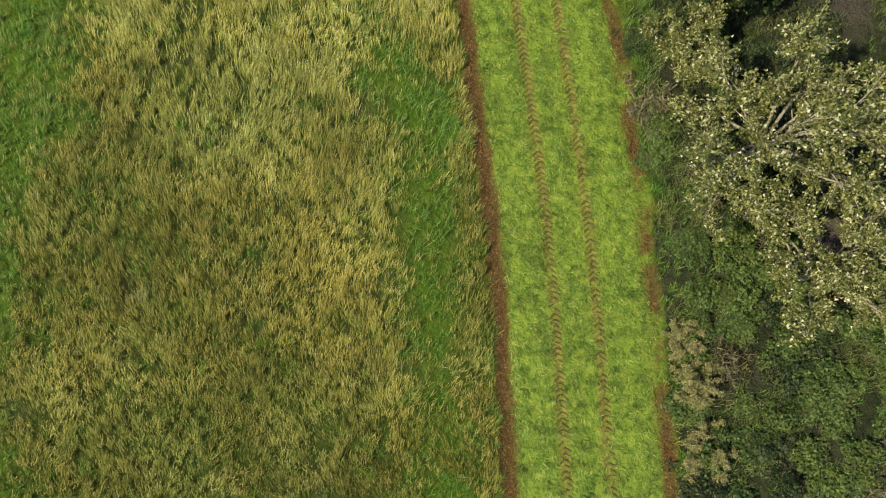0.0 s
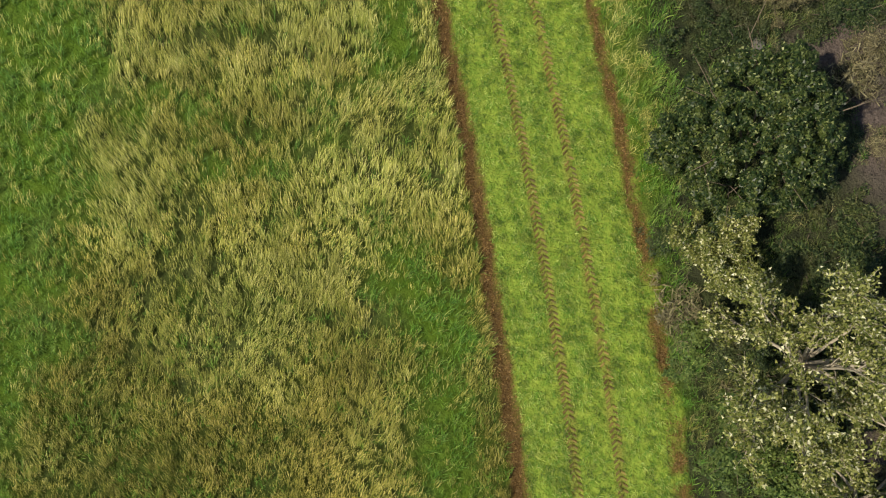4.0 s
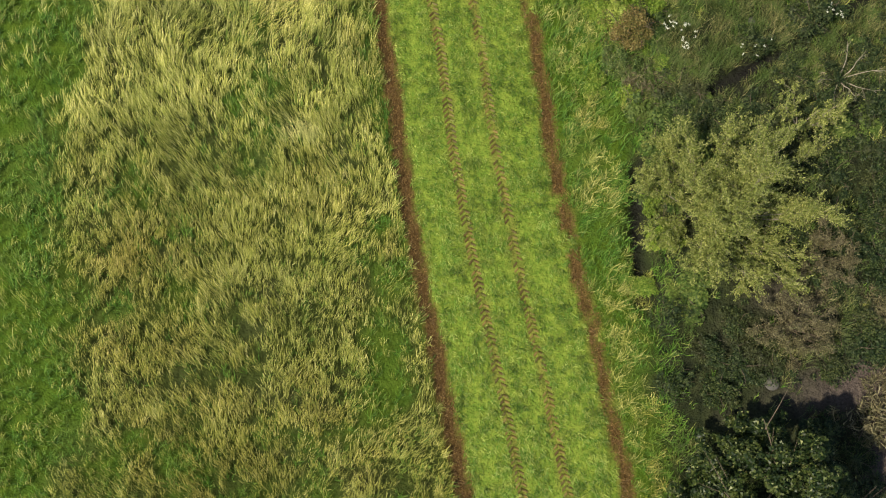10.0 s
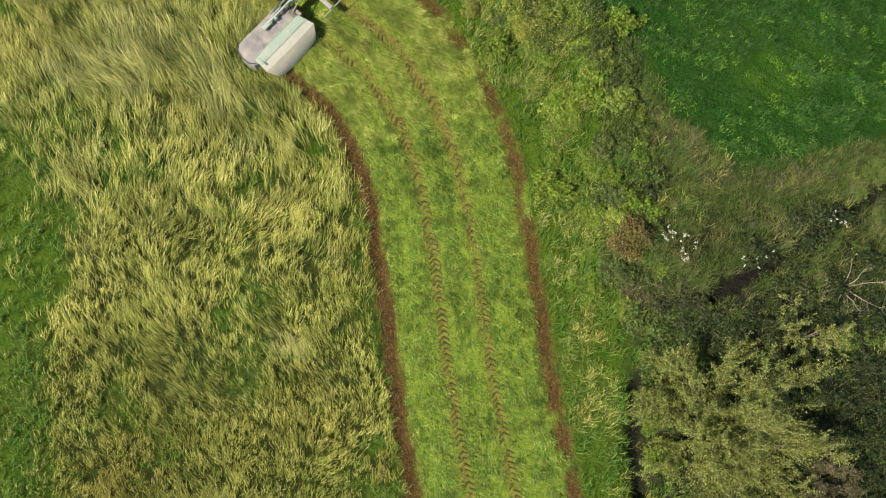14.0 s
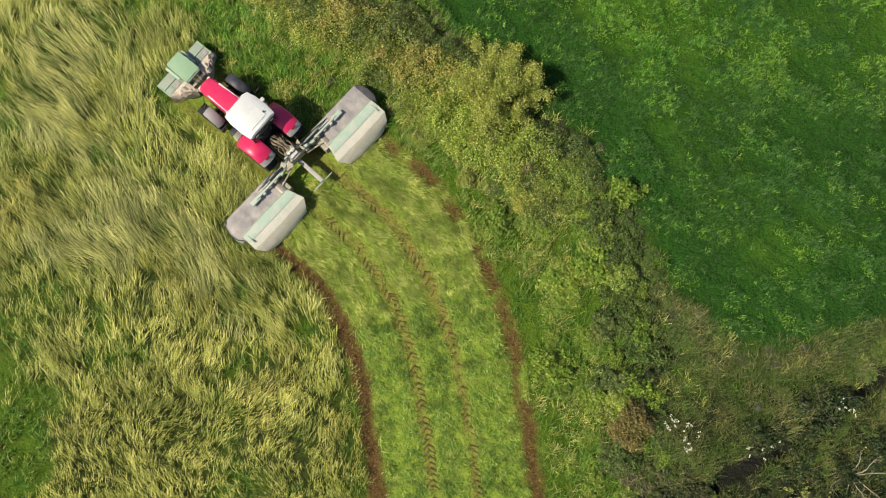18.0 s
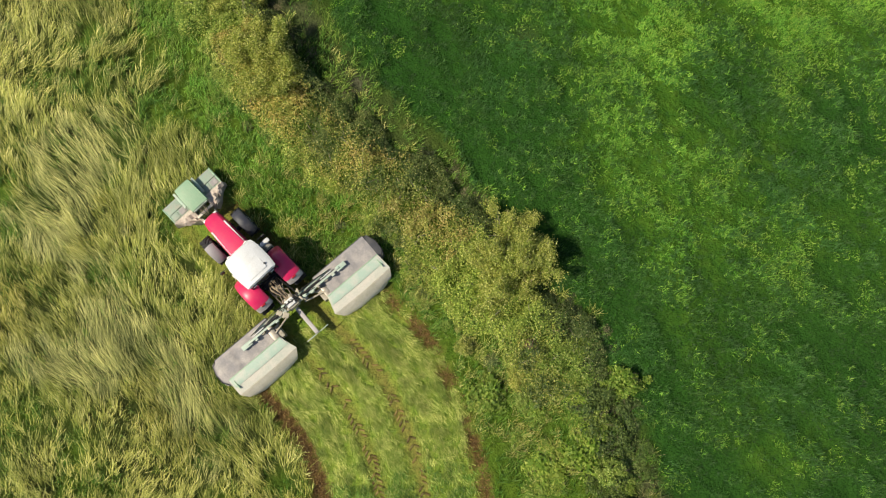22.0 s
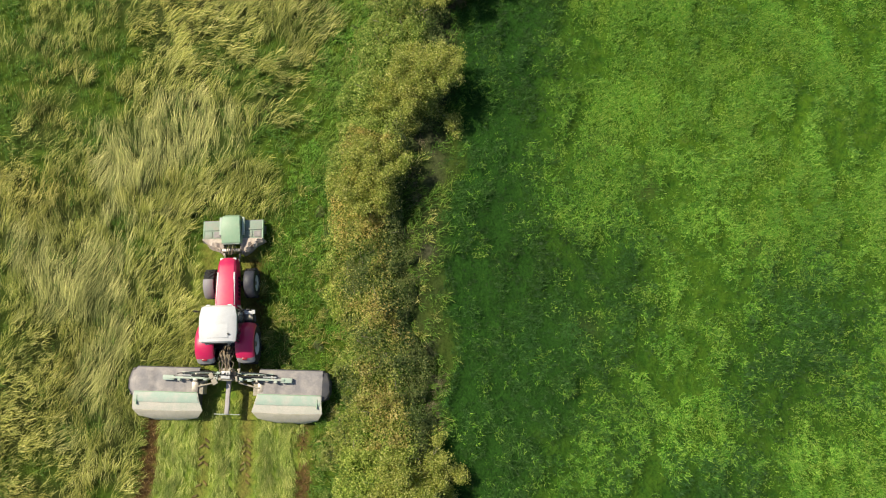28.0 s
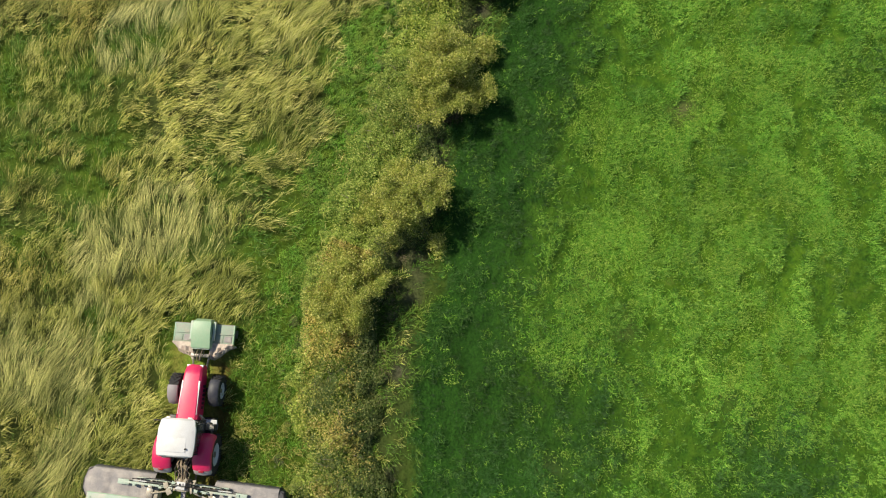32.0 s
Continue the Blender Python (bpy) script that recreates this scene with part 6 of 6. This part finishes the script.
hd = sweep(x, y, cc)[i] + fan
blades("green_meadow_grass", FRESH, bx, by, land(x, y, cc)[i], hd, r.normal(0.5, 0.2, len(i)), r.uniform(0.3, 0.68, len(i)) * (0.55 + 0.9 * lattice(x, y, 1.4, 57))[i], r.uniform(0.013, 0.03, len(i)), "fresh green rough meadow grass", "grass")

# rough olive and dead grass along the ditch and through the wood
x, y, r = scatter(34, 68)
c = cover(x, y)
rough = np.maximum(smooth(9.6, 11.2, x) * smooth(39.5, 41.5, y) * (1 - smooth(48.5, 50, y)), 0.42 * c["wood"] * smooth(0.42, 0.6, clouds(x, y, 2.6, 69)) * (x > 9.5))
keep = (r.random(len(x)) < rough * (1 - c["pasture"]) * (0.4 + 0.8 * smooth(0.3, 0.6, lattice(x, y, 0.6, 64)))) & (c["ditch"] < 0.45) & (c["mown"] < 0.5) & (c["heath"] < 0.6)
x, y = x[keep], y[keep]
bx, by, i, fan = tufts(x, y, r, 8, 0.15, 0.9)
cc = cover(x, y)
blades("rough_grass", ROUGH, bx, by, land(x, y, cc)[i], radians(75) + 2.5 * (clouds(x, y, 2.5, 62)[i] - 0.5) + fan, r.normal(0.5, 0.22, len(i)), r.uniform(0.35, 0.8, len(i)), r.uniform(0.01, 0.022, len(i)), "rough olive and dead grass between ditch and pasture", "grass")

# the bright lane beside the hedge
x, y, r = scatter(40, 65)
c = cover(x, y)
keep = r.random(len(x)) < c["lane"] * (0.25 + 0.75 * smooth(0.35, 0.62, 0.6 * lattice(x, y, 1.6, 66) + 0.4 * lattice(x, y, 0.6, 67)))
x, y = x[keep], y[keep]
bx, by, i, fan = tufts(x, y, r, 6, 0.15, 0.8)
cc = cover(x, y)
blades("lane_grass", LANE, bx, by, land(x, y, cc)[i], sweep(x, y, cc)[i] + fan, r.normal(0.5, 0.2, len(i)), r.uniform(0.2, 0.5, len(i)), r.uniform(0.014, 0.03, len(i)), "bright green soft grass along the hedge", "grass")

# straw-coloured clumps on the verge
x, y, r = scatter(7, 71)
c = cover(x, y)
clump = np.maximum.reduce([blob(x, y, 2.9, 52.6, 1.0, 1.9, 40), blob(x, y, 3.5, 51.6, 0.9), blob(x, y, 5.9, 42.2, 0.9), blob(x, y, 6.8, 39.6, 0.8, 1.3), blob(x, y, 7.6, 36, 0.7, 1.5), blob(x, y, 11.6, 0.3, 1.0, 0.9), blob(x, y, 11.8, -3, 1.4, 2.5), blob(x, y, 8.2, 27.5, 0.7, 4), blob(x, y, 0, 58, 1.0, 3, 130), 0.55 * blob(x, y, 15.5, 44.6, 3.6, 1.3, 12), 0.5 * blob(x, y, 12.6, 47, 1.2, 2.2, 25), 0.9 * smooth(0.46, 0.64, clouds(x, y, 1.6, 73)) * (0.3 + 0.7 * (c["run"] > 60)), 0.5 * smooth(86, 92, c["run"]) * (c["side"] > 0) * (c["hedge"] < -0.8) * (c["hedge"] > -3.2)])
keep = (r.random(len(x)) < clump * (1 - 0.6 * c["lane"]) * c["verge"] * (0.3 + 0.7 * (c["hedge"] < -0.5)) * (1 - 0.8 * c["wood"])) & (c["mown"] < 0.5) & (c["heath"] < 0.5)
x, y = x[keep], y[keep]
bx, by, i, fan = tufts(x, y, r, 16, 0.2, 0.8)
cc = cover(x, y)
blades("verge_straw_grass", DRY, bx, by, land(x, y, cc)[i], radians(60) + fan, r.normal(0.6, 0.2, len(i)), r.uniform(0.4, 0.75, len(i)), r.uniform(0.009, 0.02, len(i)), "straw-coloured dead grass clumps on the verge", "grass", tone_of=r.uniform(0.2, 0.8, len(x))[i])

# cut grass lying in the mown strip, in longer streaks past the bend
x, y, r = scatter(75, 81)
side, run = along(STRIP, x, y)
keep = (np.abs(side) < HALF - 0.1) & (run < STRIP_END - 0.3)
x, y, side, run = x[keep], y[keep], side[keep], run[keep]
c = cover(x, y)
late = smooth(84, 96, run)
rows_n = 0.5 + 0.5 * np.cos(side * 2 * math.pi / (1.5 - 0.45 * late) + 1.6 * lattice(run, side * 0, 6, 83))
c = cover(x, y)
heap = lattice(run * (1 - 0.45 * late), side * (1 + 0.3 * late), 0.55, 85)
drift = c["press"] * (0.55 + 0.7 * lattice(run, side, 1.4, 87))
keep = (r.random(len(x)) < (0.1 + 0.3 * rows_n + late * (0.42 + 0.6 * (rows_n - 0.5) - 1.2 * drift) + 0.9 * (heap - 0.38))) & (c["soil"] < 0.4) & ((c["press"] < 0.3) | (r.random(len(x)) < 0.03 + 0.19 * late))
x, y, run, late = x[keep], y[keep], run[keep], late[keep]
bx, by, i, fan = tufts(x, y, r, np.where(late > 0.5, 9, 5), 0.13, 0.75)
way = np.interp(run, np.cumsum([0] + [math.dist(a, b) for a, b in zip(STRIP, STRIP[1:])]), [math.atan2(b[1] - a[1], b[0] - a[0]) for a, b in zip(STRIP, STRIP[1:])] + [radians(137)])
zz, hd, ln = land(x, y)[i] + r.uniform(0.01, 0.1, len(i)), way[i] + math.pi + fan * (1 - 0.6 * late[i]) + late[i] * 0.9 * (lattice(run, x + y, 0.9, 89)[i] - 0.5), r.normal(1.1, 0.25, len(i))
tall, wide = r.uniform(0.13, 0.3, len(i)) * (1 + 0.6 * late[i]), r.uniform(0.014, 0.03, len(i)) * (1 - 0.45 * (late[i] > 0.5))
side = along(STRIP, x, y)[0]
ripple = 0.5 + 0.5 * np.cos(run * 2 * math.pi / 0.85 + 3.5 * lattice(run, side, 1.7, 84))
streak = smooth(0.55, 0.75, lattice(run * 0.35, side, 0.45, 82)) * smooth(-1.2, -2.6, side)
# ripples, streaks and tufts set lighter and darker in the colour
shade_c = np.clip(0.08 + 0.75 * lattice(x, y, 0.5, 88) + (0.3 * (ripple - 0.4) + 0.5 * streak) * (1 - late) + r.normal(0, 0.13, len(x)), 0, 1)[i]
for keep, name, mat, words in ((late[i] < 0.5, "cut_grass", CUT, "yellow-green freshly cut grass lying in tufts"), (late[i] >= 0.5, "cut_grass_rows", CUT_ROWS, "yellow cut grass lying in long rows")):
    blades(name, mat, bx[keep], by[keep], zz[keep], hd[keep], ln[keep], tall[keep], wide[keep], words, "grass", bend=0.3, tone_of=shade_c[keep])

# herringbone pressed by the tyres: two slanting ridges a step
steps = np.arange(20, STRIP_END - 2.2, 0.27)
cum = np.cumsum([0] + [math.dist(a, b) for a, b in zip(STRIP, STRIP[1:])])
sx, sy = np.interp(steps, cum, [p[0] for p in STRIP]), np.interp(steps, cum, [p[1] for p in STRIP])
hd = np.arctan2(np.gradient(sy), np.gradient(sx))
tv, tq = [], []
for off in (-1.02, 1.02):
    for s in (-1, 1):
        fx, fy, rx, ry = np.cos(hd), np.sin(hd), np.sin(hd), -np.cos(hd)
        ax, ay = sx + rx * (off + s * 0.03) + fx * 0.1, sy + ry * (off + s * 0.03) + fy * 0.1
        ex, ey = sx + rx * (off + s * 0.24) - fx * 0.06, sy + ry * (off + s * 0.24) - fy * 0.06
        z0 = land(ax, ay) + 0.03
        gap = rng.random(len(steps)) < (0.92 if off < 0 else 0.8) * (1 - 0.4 * smooth(80, 90, steps))
        for q in (0.07, 0, -0.07):
            lift = 0.1 if q == 0 else 0.0
            tv.append((ax + fx * q, ay + fy * q, z0 + lift, ex + fx * q, ey + fy * q, z0 + lift, gap))
tread_v, tread_f, base = [], [], 0
for k in range(0, len(tv), 3):
    g = tv[k][6]
    block = np.stack([np.stack(tv[k + j][3 * e:3 * e + 3], 1)[g] for j in range(3) for e in range(2)], 1)
    cnt = len(block)
    tread_v.append(block.reshape(-1, 3))
    bi = base + np.arange(cnt)[:, None] * 6
    tread_f += [bi + np.array([0, 1, 3, 2]), bi + np.array([2, 3, 5, 4])]
    base += cnt * 6
tm = mesh_of("tyre_tread_marks", np.concatenate(tread_v), np.concatenate(tread_f))
tm.materials.append(TREAD)
tagged(new("tyre_tread_marks", tm), "herringbone tread ridges pressed along the mown strip", "tyre tracks", kind="stuff")

# brown stubble along the bare lines
x, y, r = scatter(110, 91)
side, run = along(STRIP, x, y)
keep = (np.abs(np.abs(side) - HALF + 0.35) < 0.65) & (run < STRIP_END)
x, y = x[keep], y[keep]
c = cover(x, y)
keep = r.random(len(x)) < c["soil"] * 0.9
x, y = x[keep], y[keep]
bx, by, i, fan = tufts(x, y, r, 3, 0.06, 2.0)
blades("brown_stubble", STALK, bx, by, land(x, y)[i], fan, r.normal(0.9, 0.3, len(i)), r.uniform(0.06, 0.2, len(i)), r.uniform(0.012, 0.03, len(i)), "brown torn stubble and soil crumbs along the cut", "grass", bend=0.3)

# pasture sward
x, y, r = scatter(62, 95)
c = cover(x, y)
knobs = smooth(0.3, 0.62, 0.65 * lattice(x + 0.5 * y, y, 0.9, 35) + 0.35 * lattice(x, y, 0.4, 36))
keep = r.random(len(x)) < c["pasture"] * (0.14 + 0.95 * knobs * (0.5 + 0.8 * c["mid"])) * (1 - 0.2 * c["lush_shade"])
x, y, knobs = x[keep], y[keep], knobs[keep]
bx, by, i, fan = tufts(x, y, r, 8, 0.13, 1.5)
cc = cover(x, y)
hd, ln, zz = radians(20) + fan, r.normal(0.6, 0.22, len(i)), land(x, y, cc)[i]
tall, wide = r.uniform(0.1, 0.24, len(i)) * (0.7 + 0.7 * knobs)[i], r.uniform(0.02, 0.045, len(i))
# lump tops lighter, dips darker: relief shading painted into the blades
shade_p = np.clip(0.1 + 0.5 * knobs + 0.4 * (cc["mid"] - 0.3) + 0.8 * (clouds(x, y, 2.6, 97) - 0.5) + r.normal(0, 0.13, len(x)), 0, 1)[i]
deep = (r.random(len(x)) < 0.92 * smooth(0.25, 0.8, cc["lush_shade"]))[i]
for keep, name, mat, words in ((~deep, "pasture_grass", PASTURE, "short green pasture grass, shading of its lumps painted on"), (deep, "deep_pasture_grass", PASTURE_DEEP_SHADE, "deep green pasture grass beside the hedge, with its shade painted in")):
    blades(name, mat, bx[keep], by[keep], zz[keep], hd[keep], ln[keep], tall[keep], wide[keep], words, "grass", tone_of=shade_p[keep], short=True)

# brighter clumps standing in the pasture
x, y, r = scatter(8.5, 99)
c = cover(x, y)
keep = r.random(len(x)) < (c["pasture"] > 0.8) * (1 - 0.95 * c["lush_shade"]) * (1 - np.clip(c["worn"], 0, 1)) * smooth(0.3, 0.7, c["mid"])
x, y = x[keep], y[keep]
size_c = r.uniform(0.6, 1.35, len(x))
bx, by, i, fan = tufts(x, y, r, 44, 0.38, 2.0)
bx, by = x[i] + (bx - x[i]) * size_c[i], y[i] + (by - y[i]) * size_c[i]
blades("pasture_clumps", PASTURE_CLUMP, bx, by, land(x, y)[i], fan, r.normal(0.6, 0.2, len(i)), r.uniform(0.1, 0.22, len(i)) * size_c[i], r.uniform(0.012, 0.026, len(i)), "yellow-green clumps of ranker grass in the pasture", "grass")
